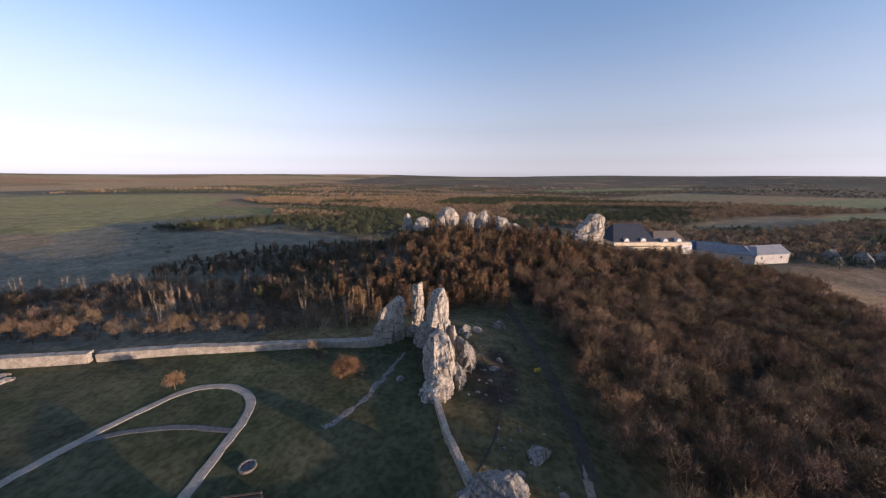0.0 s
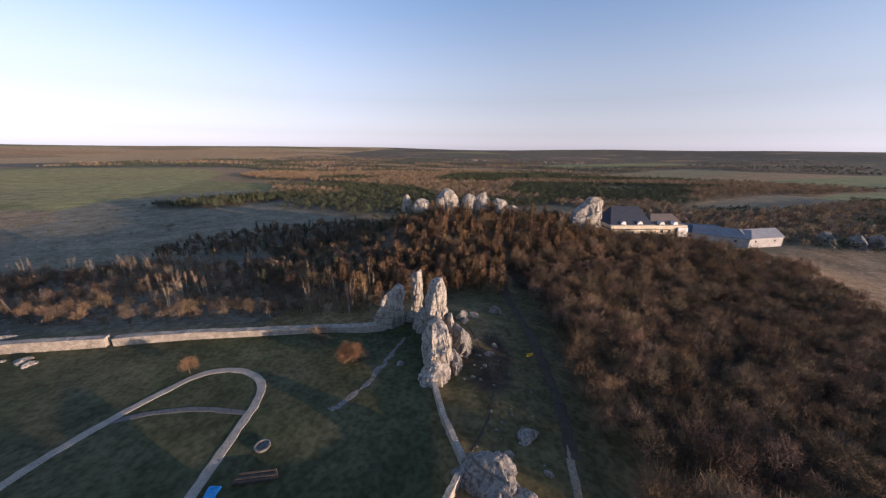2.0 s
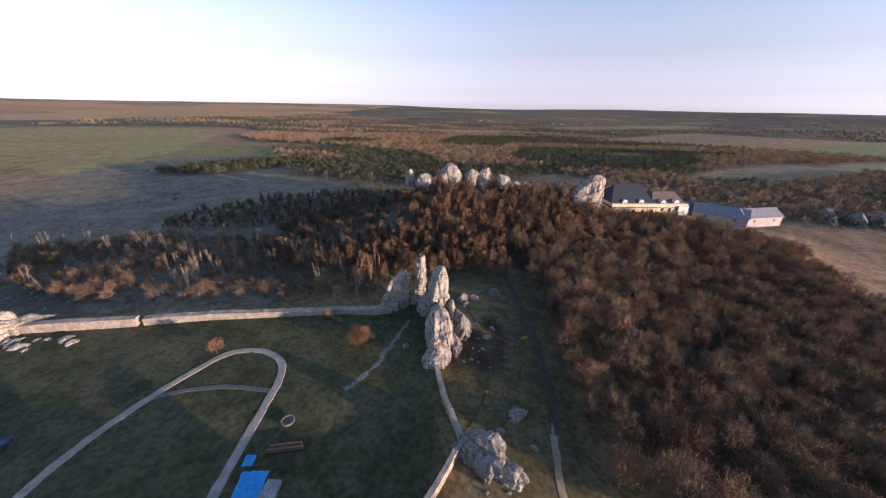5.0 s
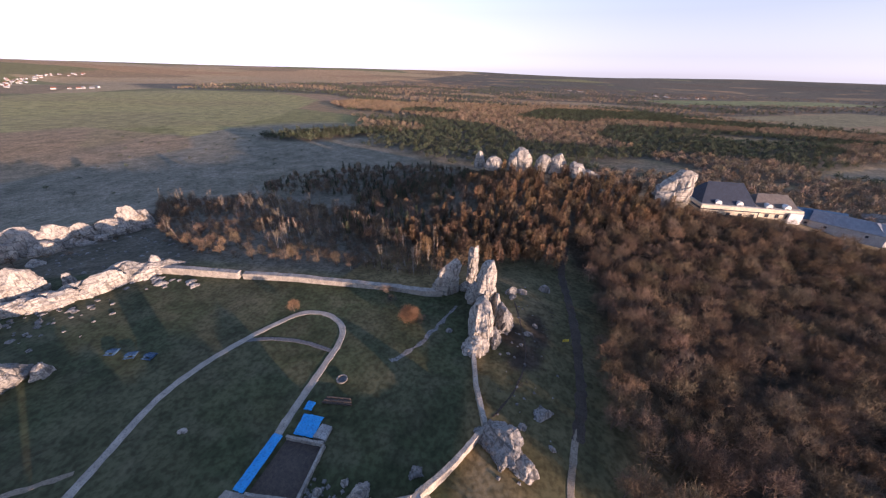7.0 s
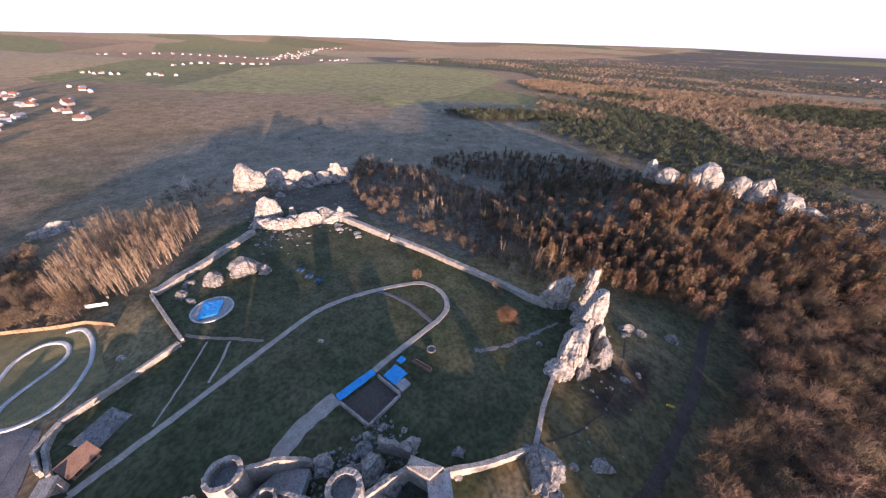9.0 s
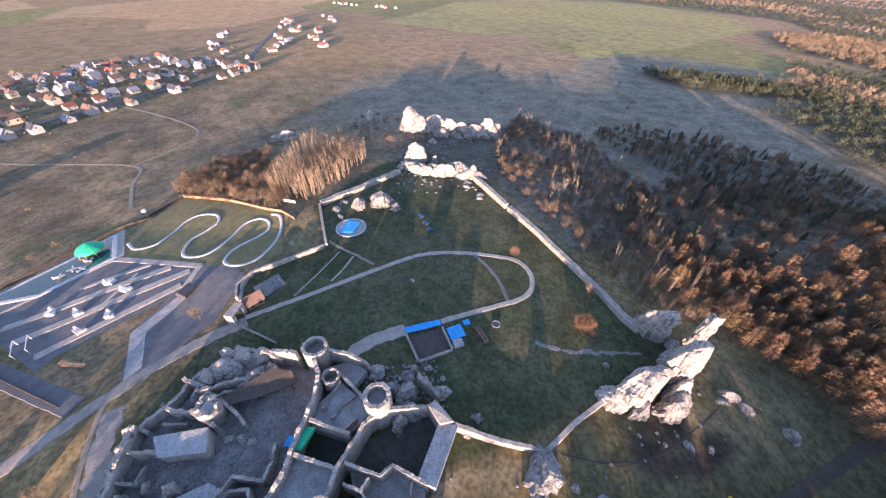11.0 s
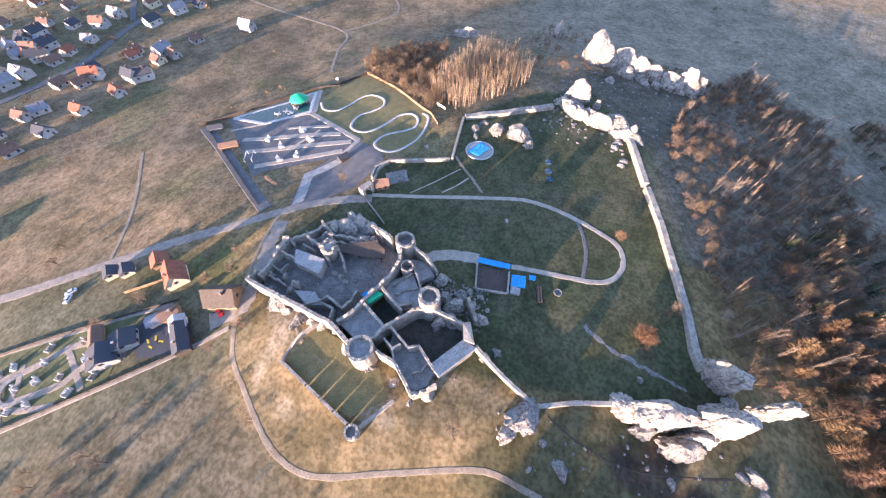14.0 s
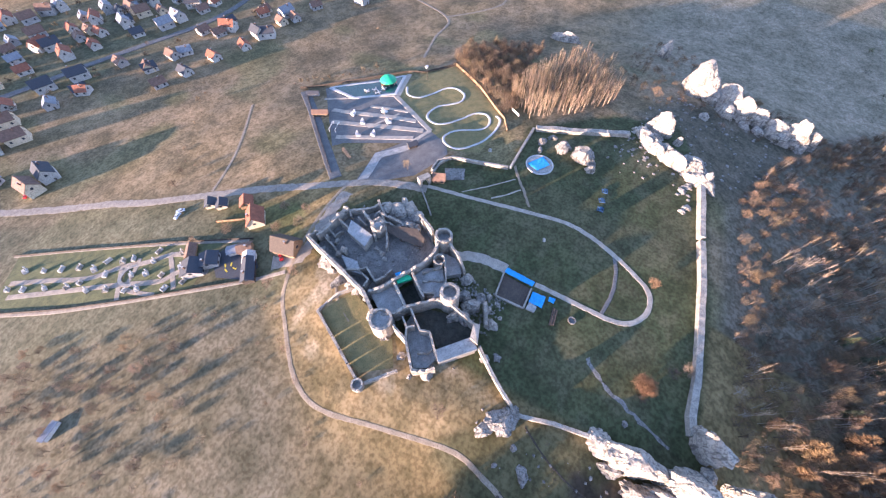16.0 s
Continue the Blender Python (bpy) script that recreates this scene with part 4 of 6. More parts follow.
cw([(38, -92), (34, -87), (35, -80), (39, -79)], [6, 5.5, 5.5, 6], .9, 45, "walls of a small ruined chamber", ragged=.5)

cw([(4, -100), (7, -94), (6, -88), (2, -84)], [5, 5.5, 4.5, 4], 1.1, 63, "broken wall on the rock edge", ragged=1.1)
cw([(13, -57), (16, -60), (20, -62)], [7, 6, 7.5], .8, 65, "partition wall of the palace ruin", ragged=.8)
cw([(18, -53), (20, -57), (23, -60)], [6.5, 6, 6.5], .8, 66, "partition wall of the palace ruin", ragged=.6)
cw([(48, -44), (46, -41), (43, -40)], [6, 5, 6], .8, 67, "partition wall of the lower rooms", ragged=.5)

# roofed wing with a stone gable
wing = root("roofed_wing", pose(0, 0, 0), "stone wing with grey single-pitch roof above the dark court", "building")
slab("wall", [(32.5, -30), (34.3, -26.2), (46.2, -35), (43.6, -38.5)], 6.5, -1, STONE, "", parent=wing)
slab("roof", [(31.8, -30.3), (34.6, -25.6), (47, -34.7), (43.8, -38.9)], 0, 6.3, FLOOR, "grey stone-slab roof", parent=wing, slope=[6.7, 8.8, 8.8, 6.7])
slab("gable", [(32.6, -30.2), (26.6, -32.2), (25.6, -29.8), (33.4, -26.4)], 0, -1, STONE, "sunlit stone gable", parent=wing, slope=[8, 7.4, 7.6, 9.2])
# low roofs in the court
lr = root("store_roof", pose(0, 0, 0), "grey flat-roofed store in the upper court", "building")
slab("wall", [(16.4, -106.7), (17.3, -92.8), (23.5, -91.9), (21.9, -104.0)], 5.6, 0, STONE, "", parent=lr)
slab("roof", [(16.4, -106.7), (17.3, -92.8), (23.8, -91.9), (22.1, -104.0)], 0, 5.55, SLABGREY, "", parent=lr, slope=[6.3, 6.3, 5.8, 5.8])
slab("castle_floor", [(32.6, -98.5), (36.6, -90.4), (34.7, -84.6), (30.8, -90.3)], 4.2, -1, SLABGREY, "grey paved platform inside the outer wall")
cw([(32.0, -113.6), (11.6, -113.5)], [6.0, 4.8], 1.3, 200, "broken grey wall within the upper court", base=.8, ragged=0.9)
cw([(10.6, -115.1), (13.4, -110.2)], [4.0, 3.2], 1.2, 201, "broken grey wall within the upper court", base=.8, ragged=0.9)
cw([(19.1, -111.5), (20.1, -104.7)], [6.0, 4.8], 0.9, 202, "broken grey wall within the upper court", base=.8, ragged=0.5)
cw([(24.8, -114.9), (26.5, -107.9)], [4.0, 3.2], 0.9, 203, "broken grey wall within the upper court", base=.8, ragged=0.7)
cw([(21.1, -115.3), (24.6, -114.5)], [4.0, 3.2], 0.9, 204, "broken grey wall within the upper court", base=.8, ragged=0.7)
cw([(29.2, -114.5), (30.3, -107.1)], [4.0, 3.2], 0.9, 205, "broken grey wall within the upper court", base=.8, ragged=0.8)
cw([(26.1, -108.6), (22.0, -107.8)], [3.0, 2.4], 0.8, 206, "broken grey wall within the upper court", base=.8, ragged=0.7)
cw([(30.3, -107.1), (31.4, -103.3)], [4.0, 3.2], 0.9, 207, "broken grey wall within the upper court", base=.8, ragged=0.8)
cw([(19.8, -105.9), (23.5, -91.9)], [5.0, 4.0], 1.1, 208, "broken grey wall within the upper court", base=.8, ragged=0.7)
cw([(9.0, -105.6), (11.2, -98.9)], [6.0, 4.8], 1.1, 209, "broken grey wall within the upper court", base=.8, ragged=1.0)
cw([(11.7, -98.3), (16.9, -91.7)], [7.0, 5.6], 1.4, 210, "broken grey wall within the upper court", base=.8, ragged=0.9)
cw([(12.4, -106.4), (13.3, -100.5)], [4.0, 3.2], 0.9, 211, "broken grey wall within the upper court", base=.8, ragged=0.7)
cw([(31.1, -84.4), (34.0, -76.5)], [5.0, 4.0], 1.0, 212, "broken grey wall within the upper court", base=.8, ragged=0.4)
cw([(34.0, -76.5), (29.4, -75.1)], [5.0, 4.0], 1.0, 213, "broken grey wall within the upper court", base=.8, ragged=0.4)
cw([(34.1, -86.2), (30.5, -84.3)], [5.0, 4.0], 0.9, 214, "broken grey wall within the upper court", base=.8, ragged=0.5)
cw([(29.4, -75.1), (25.5, -74.8)], [5.0, 4.0], 0.9, 215, "broken grey wall within the upper court", base=.8, ragged=0.4)
cw([(4.7, -98.1), (1.7, -77.0)], [5.0, 4.0], 1.2, 216, "broken grey wall within the upper court", base=.8, ragged=0.8)
cw([(-0.7, -104.5), (3.4, -97.4)], [5.0, 4.0], 1.3, 217, "broken grey wall within the upper court", base=.8, ragged=1.0)
cw([(-2.4, -79.0), (-0.6, -75.3)], [6.0, 4.8], 1.2, 218, "broken grey wall within the upper court", base=.8, ragged=0.8)
for cx, cy, s, a, k in ((30.1, -99.6, (4.5, 3.5, 6), 63, 300), (32.3, -100.8, (4, 3, 4), 0, 301), (9.4, -95.4, (7, 5.5, 8), 40, 302), (13.1, -94.5, (4, 3, 6), 12, 303), (9.7, -103.2, (3.5, 3, 5), 38, 304), (15.9, -116.0, (5, 3.5, 4.5), 6, 305), (20.4, -115.3, (4, 3, 3.5), 40, 306), (26.7, -115.5, (4, 3, 4.5), 11, 307), (12.2, -115.3, (4.5, 4, 5), 83, 308), (20.6, -85.2, (4, 3, 2.2), 55, 309), (21.9, -82.5, (3, 3, 2), 14, 310), (19.6, -88.6, (3.5, 2.5, 2), 75, 311), (4.8, -87.1, (4, 3, 4), 50, 312), (0.1, -79.7, (3.5, 3.5, 5), 25, 313), (-4.1, -95.1, (10, 7, 5), 70, 314), (-7.2, -89.4, (9, 6, 5), 65, 315), (-1.5, -99.6, (8, 6, 5), 20, 316), (-6.0, -83.4, (6, 6, 5), 11, 317), (-9.2, -94.6, (8, 4, 4), 64, 318), (28.6, -112.2, (5, 3, 3.5), 60, 319), (27.5, -106.7, (4, 2.5, 3), 34, 320), (32.9, -92.1, (3, 2, 3), 30, 321)):
    rock(cx, cy, s, a, (0, 0), k, "shattered block of ruined masonry in the court", zbase=.6, sink=.2, power=7, taper=.25, strata=.3, cut=(.7, 1.05), detail=5, rough=.22, material=STONE, name="ruin_block", group="court ruins")
st = root("timber_stage", pose(0, 0, 0), "dark timber gallery roof against the court wall", "stage")
slab("roof", [(8, -92), (2.5, -78), (5, -72), (8.6, -70.5), (10.5, -80), (11, -90)], 0, 4.2, WOODDARK, "", parent=st, slope=[4.5, 6, 6, 4.6, 4.4, 4.4])
for px_, py_ in ((9, -90), (10, -82), (8.6, -72.5), (5, -85)):
    bm = bmesh.new()
    box(bm, px_, py_, 2.6, .3, .3, 3.6)
    part("post", bm, WOODDARK, st)
gc = root("green_canopy", pose(0, 0, 0), "dark green canvas roof over a palace room", "canopy")
slab("sheet", [(29, -69.6), (24.2, -66.6), (25.2, -63.6), (30.3, -67.2)], 0, 6.9, GREENROOF, "", parent=gc, slope=[7.2, 7.2, 8.2, 8.2])
tarp("tarpaulin", [(25.5, -73.5), (23.2, -72), (24.2, -70), (26.8, -71.4)], 2.4, "blue tarpaulin over stored things in the court", 6)

ring_tower(1, -64, 4.0, 11.5, 1.0, 1, "round ruined tower with broken rim", floor=4)
ring_tower(46.5, -62.5, 4.6, 10.0, 1.0, 2, "round ruined tower above the terrace", floor=1.6, ragged=.5)
ring_tower(23, -46, 3.9, 13.5, 1.2, 3, "round pale tower standing in the palace", floor=3, ragged=.35)
ring_tower(11, -59.5, 2.6, 8.6, .6, 4, "oval stair tower broken off at the palace wall", floor=4)
ring_tower(69.5, -56, 2.3, 2.6, .7, 5, "small round turret at the terrace corner", floor=2, ragged=.2)
ring_tower(12, -94, 3.2, 9, 1.4, 6, "jagged stump of a broken tower in the court", floor=1.5, ragged=2.2)
for k, (a_, b_) in enumerate(((0, .40), (.42, .60), (.62, .80), (.82, 1.0))):
    rubble_wall("terrace_wall", [(57 + 11 * a_, -90 + 31.5 * a_), (57 + 11 * b_, -90 + 31.5 * b_)], 2.4, 1.0, "low pale terrace wall with narrow slots", seed=127 + k, ragged=.1)
rubble_wall("terrace_wall", [(67.5, -54.5), (62, -50.5), (57, -47)], 2.0, 1.1, "low pale terrace wall", seed=28, ragged=.12)
rubble_wall("terrace_wall", [(57, -90), (52.5, -90), (46, -87.5), (41, -84)], [1.6, .8, 2.2, 3], 1.0, "broken terrace wall", seed=48, ragged=.5)

# rock that the castle grows from
for cx, cy, s, k, zb in ((-3, -94, (14, 12, 6), 70, -1), (-5, -85, (9, 10, 5), 71, -1), (2, -84, (9, 8, 5), 72, 0), (4, -100, (10, 8, 6), 73, -1), (38.5, -103, (6, 9, 6), 74, -1), (41.5, -92, (5, 12, 5), 75, -1),
                         (19, -38, (10, 8, 5), 76, 0), (25, -37, (6, 8, 7), 77, 0), (21, -27, (7, 8, 4), 78, -1), (17, -42, (8, 7, 5), 79, 0), (9, -46, (6, 7, 3.5), 80, -.5), (31, -18, (4, 5, 2.6), 81, -.5),
                         (52, -37, (6, 6, 5), 82, -2), (49, -60, (6, 7, 5), 83, -2), (27, -41, (4, 9, 6), 84, 0), (56, -42, (4, 5, 3), 85, -2), (46, -70, (4, 7, 5), 86, -1), (13, -36, (6, 5, 3), 87, 0), (34, -22, (4, 5, 2), 88, 0)):
    rock(cx, cy, s, (k * 37) % 180, (0, 0), k, "bare limestone ledge under the castle walls", zbase=zb, sink=.4, power=3.2, strata=.4, detail=5, material=GREYROCK if k % 2 else ROCK, group="castle ledges")
for cx, cy, s, a, k in ((36.9, -103.6, (5, 9, 7), 20, 400), (40.0, -97.8, (4, 7, 5), 30, 401), (40.4, -92.4, (4, 8, 5), 50, 402), (40.1, -86.5, (4, 8, 5), 50, 403), (40.7, -81.7, (4, 7, 6), 50, 404), (41.4, -76.1, (4, 6, 4), 40, 405), (33.6, -109.5, (4, 6, 4), 30, 406), (45.0, -87.2, (3, 5, 2), 20, 407), (48.9, -88.3, (3, 6, 1.6), 60, 408), (51.4, -42.9, (8, 6, 4), 20, 409), (47.6, -38.7, (8, 5, 4), 10, 410), (43.1, -35.6, (7, 5, 3.5), 40, 411), (39.3, -32.7, (6, 5, 3), 40, 412), (49.0, -64.7, (4, 5, 5), 10, 413), (51.9, -49.3, (5, 5, 4), 0, 414), (16.2, -31.0, (6, 5, 4), 0, 415), (11.4, -29.0, (5, 4, 3), 40, 416), (10.6, -33.7, (5, 4, 3.5), 20, 417), (16.4, -25.0, (4, 4, 3), 0, 418)):
    rock(cx, cy, s, a, (0, 0), k, "sunlit limestone ledge at the castle foot", zbase=-1.5, sink=.5, power=4, taper=.45, strata=.45, cut=(.65, 1.0), detail=5, group="castle ledges")
# fallen masonry in the court
rng = random.Random(31)
verts, faces = [], []
for i in range(560):
    if i < 260:
        x, y, z = rng.uniform(3, 36), rng.uniform(-111, -72), 1.0
    else:
        x, y, z = rng.uniform(8, 26), rng.uniform(-52, -26), .3
    s = rng.uniform(.2, .6)
    a, k = rng.uniform(0, 6), len(verts)
    for dx, dy, dz in ((-1, -1, -1), (1, -1, -1), (1, 1, -1), (-1, 1, -1), (-.8, -.7, 1), (.8, -.8, .9), (.7, .8, 1), (-.8, .7, .8)):
        dx, dy = dx * s * rng.uniform(.7, 1.1), dy * s * rng.uniform(.7, 1.1)
        verts.append((x + dx * math.cos(a) - dy * math.sin(a), y + dx * math.sin(a) + dy * math.cos(a), z + s * .5 * dz))
    faces += [tuple(k + q for q in f) for f in ((0, 3, 2, 1), (4, 5, 6, 7), (0, 1, 5, 4), (1, 2, 6, 5), (2, 3, 7, 6), (3, 0, 4, 7))]
thing("fallen_masonry", verts, faces, GREYROCK, "grey heaps of fallen stones in the ruin", "rubble", kind="stuff")

# ---- gate yard and amusement park beside the castle ----


def house(name, m, w, l, h, rise, wall, roof, label, group="", chimney=True, windows=True, hip=0.0, category="house"):
    """A gabled house: walls, two-slope roof with eaves, chimney, windows and a door."""
    ob = root(name, m, label, category, group)
    bm = bmesh.new()
    prof = [(-w / 2, -1.5), (w / 2, -1.5), (w / 2, h), (0, h + rise * .97), (-w / 2, h)]
    a = [bm.verts.new((x, -l / 2, z)) for x, z in prof]
    b = [bm.verts.new((x, l / 2, z)) for x, z in prof]
    bm.faces.new(a)
    bm.faces.new(b[::-1])
    for i in range(5):
        j = (i + 1) % 5
        bm.faces.new((a[j], a[i], b[i], b[j]))
    part("wall", bm, wall, ob)
    bm = bmesh.new()
    e, t = .6, .22
    k = rise / (w / 2)
    prof = [(-w / 2 - e, h - e * k), (0, h + rise), (w / 2 + e, h - e * k), (w / 2 + e, h - e * k + t), (0, h + rise + t), (-w / 2 - e, h - e * k + t)]
    le = l / 2 + e
    a = [bm.verts.new((x, -le + (hip if i in (1, 4) else 0), z)) for i, (x, z) in enumerate(prof)]
    b = [bm.verts.new((x, le - (hip if i in (1, 4) else 0), z)) for i, (x, z) in enumerate(prof)]
    for i in range(6):
        j = (i + 1) % 6
        bm.faces.new((a[j], a[i], b[i], b[j]))
    for q in (a, b[::-1]):
        bm.faces.new((q[0], q[1], q[4], q[5]))
        bm.faces.new((q[1], q[2], q[3], q[4]))
    bmesh.ops.recalc_face_normals(bm, faces=bm.faces)
    part("roof", bm, roof, ob)
    if chimney:
        bm = bmesh.new()
        box(bm, w * .18, l * .2, h + rise * .95, .7, .7, 2.0, bevel=.05)
        ch = part("chimney", bm, TILE_BROWN, ob)
        bm = bmesh.new()
        box(bm, w * .18, l * .2, h + rise * .95 + 1.05, .9, .9, .14)
        part("chimney_cap", bm, GREYWALL, ch)
    if windows:
        for sx in (-1, 1):
            for y in (-l * .27, l * .27):
                bm = bmesh.new()
                box(bm, sx * (w / 2 + .02), y, h * .55, .12, 1.4, 1.4)
                part("window", bm, GLASS, ob)
        for sy in (-1, 1):
            bm = bmesh.new()
            box(bm, 0, sy * (l / 2 + .02), h * 1.02, 1.4, .12, 1.3)
            part("window", bm, GLASS, ob)
        bm = bmesh.new()
        box(bm, w * .2, -l / 2 - .02, 1.0, 1.1, .14, 2.1)
        part("door", bm, WOODDARK, ob)
    return ob


def at_ground(x, y, rot=0.0, up=0.0):
    return pose(x, y, ground(x, y) + up, 0, 0, rot)


gate = root("gatehouse", at_ground(-26.5, -95.5, -25), "small stone gatehouse with an arched passage", "gate")
for nm, args in (("pier", (-2.6, 0, 2, 1.6, 3.4, 5)), ("pier", (2.6, 0, 2, 1.6, 3.4, 5)), ("lintel", (0, 0, 4.6, 6.8, 3.4, 1.2))):
    bm = bmesh.new()
    box(bm, *args, bevel=.12)
    part(nm, bm, STONE, gate)
house("ticket_hut", at_ground(-33, -90.5, 30), 5, 6, 2.6, 2.4, WOODTAN, TILE_BROWN, "small brown-roofed ticket hut by the gate", chimney=False, category="hut")
slab("ruin_floor", [(-42, -93), (-48, -83.5), (-41, -79.5), (-35, -87.5)], ground(-42, -86) + .35, -1.5, GREYROCK, "grey stone floor of a vanished building")
rubble_wall("yard_wall", [(-50, -94), (-44, -99), (-36, -97.5)], 2.2, 1.0, "low stone wall of the gate yard", seed=52, ragged=.2)
rubble_wall("bridge_wall", [(-22, -94), (-15, -85), (-11, -80)], 1.0, .6, "low stone parapet beside the gate", seed=53, ragged=.1)

patch("park_yard", [(-9, -129), (-33, -137), (-56, -126), (-67, -121), (-60, -104), (-52, -98), (-38, -101), (-28, -104), (-14, -118)], ASPHALT, "dark asphalt yard between gate and park", lift=.1)
patch("paving", [(-9, -128), (-33, -137), (-49, -125), (-46, -121), (-32, -131), (-13, -124)], FLOOR, "pale paved way into the park", lift=.2)
strip("path", [(-63, -235), (-44, -203), (-24, -172), (-4, -140)], 6.5, ASPHALT, "broad grey lane along the park's edge", curved=False, wobble=.05, lift=.2)
patch("park_ground", [(-74, -224), (-118, -183), (-88, -163), (-67, -121), (-50, -127), (-30, -160), (-24, -164)], ASPHALT, "grey gravel ground of the model park", lift=.12)
for a, b_, wd in (((-54, -195), (-71, -135), 4.5), ((-43, -184), (-65, -125), 4.5), ((-32, -169), (-56, -126), 4.0), ((-70, -174), (-77, -146), 2.6), ((-89, -167), (-67, -121), 3.6),
                  ((-121, -180), (-90, -166), 4.0), ((-62, -212), (-89, -168), 2.2), ((-67, -121), (-49, -125), 3.2), ((-72, -150), (-50, -158), 1.6)):
    strip("paving", [a, ((a[0] + b_[0]) / 2, (a[1] + b_[1]) / 2), b_], wd * .85, GRAVEL, "pale paved strip in the model park", curved=False, wobble=.03, lift=.3, category="paving")
pond = [(-76, -221), (-100, -193), (-117, -181), (-91, -169), (-73, -193)]
patch("pond", pond, WATER, "dark green ornamental pond with pale edging", lift=.45, category="water")
strip("pond_edge", pond + pond[:1], 2.0, PALE, "pale stone edging of the pond", curved=False, wobble=.03, lift=.55, category="edging")
dome = root("domed_pavilion", at_ground(-101, -184, 0, .4), "round pavilion with a bright green canvas dome", "pavilion")
bm = bmesh.new()
prof = [(6.2, 2.6), (5.2, 4.0), (3.4, 5.2), (1.4, 5.9), (.1, 6.4)]
rows = [[bm.verts.new((math.cos(i * math.pi / 8) * r, math.sin(i * math.pi / 8) * r, z)) for r, z in prof] for i in range(16)]
for i in range(16):
    for j in range(4):
        bm.faces.new((rows[i][j], rows[(i + 1) % 16][j], rows[(i + 1) % 16][j + 1], rows[i][j + 1]))
part("canopy", bm, GREENROOF, dome)
bm = bmesh.new()
tube(bm, (0, 0, -.8), (0, 0, .5), 6, 6, 20)
part("platform", bm, WOODTAN, dome)
for i in range(8):
    bm = bmesh.new()
    tube(bm, (5.5 * math.cos(i * .785), 5.5 * math.sin(i * .785), .4), (5.5 * math.cos(i * .785), 5.5 * math.sin(i * .785), 3), .14, .14, 6)
    part("post", bm, WHITE, dome)
for k, (x, y, r) in enumerate(((-88, -186, 20), (-92, -181, 70), (-84, -190, 110), (-86, -181, 150))):
    ob = root("paddle_boat", at_ground(x, y, r, .55), "small pale boat shaped like an aircraft on the pond", "boat", "pond boats")
    bm = bmesh.new()
    tube(bm, (-2.2, 0, .5), (2.2, 0, .6), .55, .3, 10)
    part("hull", bm, PALE, ob)
    bm = bmesh.new()
    box(bm, .4, 0, .8, 1.0, 4.6, .16, bevel=.05)
    part("wing", bm, PALE, ob)
    bm = bmesh.new()
    box(bm, -2.0, 0, 1.0, .7, .12, 1.1, bevel=.03)
    part("fin", bm, PALE, ob)
for i, (x, y, r) in enumerate(((-52, -165, 30), (-60, -150, 60), (-46, -150, 10), (-68, -160, 80), (-40, -158, 50), (-57, -178, 0))):
    ob = root("model_building", at_ground(x, y, r, .3), "small white scale model of a building in the park", "model", "park models")
    for nm, args in (("body", (0, 0, .8, 3.4, 2.0, 1.6)), ("wing", (1.2, 1.4, .6, 1.4, 1.6, 1.2)), ("tower", (-1.2, .3, 1.4, .9, .9, 2.8))):
        bm = bmesh.new()
        box(bm, *args, bevel=.05)
        part(nm, bm, WHITE if i % 2 else PALE, ob)
fr = root("steel_frame_stand", at_ground(-38, -176, 25, .2), "pale steel frame stand on the park gravel", "stand")
for x in (-4, 4):
    for y in (-2, 2):
        bm = bmesh.new()
        tube(bm, (x, y, 0), (x, y, 2.6), .12, .12, 6)
        part("post", bm, WHITE, fr)
for y in (-2, 2):
    bm = bmesh.new()
    tube(bm, (-4, y, 2.6), (4, y, 2.6), .12, .12, 6)
    part("rail", bm, WHITE, fr)
house("kiosk", at_ground(-45, -197, 35), 3.6, 10, 2.6, 1.4, WOODTAN, TILE_BROWN, "long brown-roofed kiosk row beside the lane", chimney=False, windows=False, category="kiosk")
house("kiosk", at_ground(-62, -224, 35), 3.4, 8, 2.4, 1.2, GREYWALL, TILE_DARK, "grey kiosk at the park's corner", chimney=False, windows=False, category="kiosk")
house("kiosk", at_ground(-49, -121, 60), 3.4, 5, 2.6, 1.2, WOODDARK, TILE_DARK, "dark park entrance kiosk", chimney=False, windows=False, category="kiosk")
for i, (x, y, l) in enumerate(((-23, -151, 8), (-24.5, -153, 7), (-22, -148, 4))):
    ob = root("lumber_pile", at_ground(x, y, 70), "pale stacked boards on the ground", "lumber", "board stacks")
    for q in range(3):
        bm = bmesh.new()
        box(bm, 0, q * .5 - .5, .3 + .05 * q, l, .42, .5)
        part("board", bm, WOODTAN, ob)

SLIDE = [(-103, -168), (-95, -161), (-95, -152), (-103, -147), (-114, -143), (-118, -136), (-114, -126), (-106, -123), (-100, -127), (-93, -133), (-84, -134), (-77.5, -131), (-75, -123), (-79, -117),
         (-89, -112), (-98, -108), (-101, -101), (-96, -95), (-88, -94), (-82, -101), (-75, -108), (-66, -110), (-60, -105), (-59, -97), (-67, -91), (-85, -87), (-98, -89), (-102, -94)]
patch("play_lawn", [(-105, -172), (-128, -168), (-149, -155), (-101, -87), (-64, -84), (-55, -100), (-66, -120), (-90, -164)], LAWN, "green and yellowing lawn under the slide", lift=.08)
strip("summer_slide", SLIDE, .95, PALE, "winding pale concrete toboggan run on the lawn", lift=.55, wobble=.02, category="slide", kind="structure")


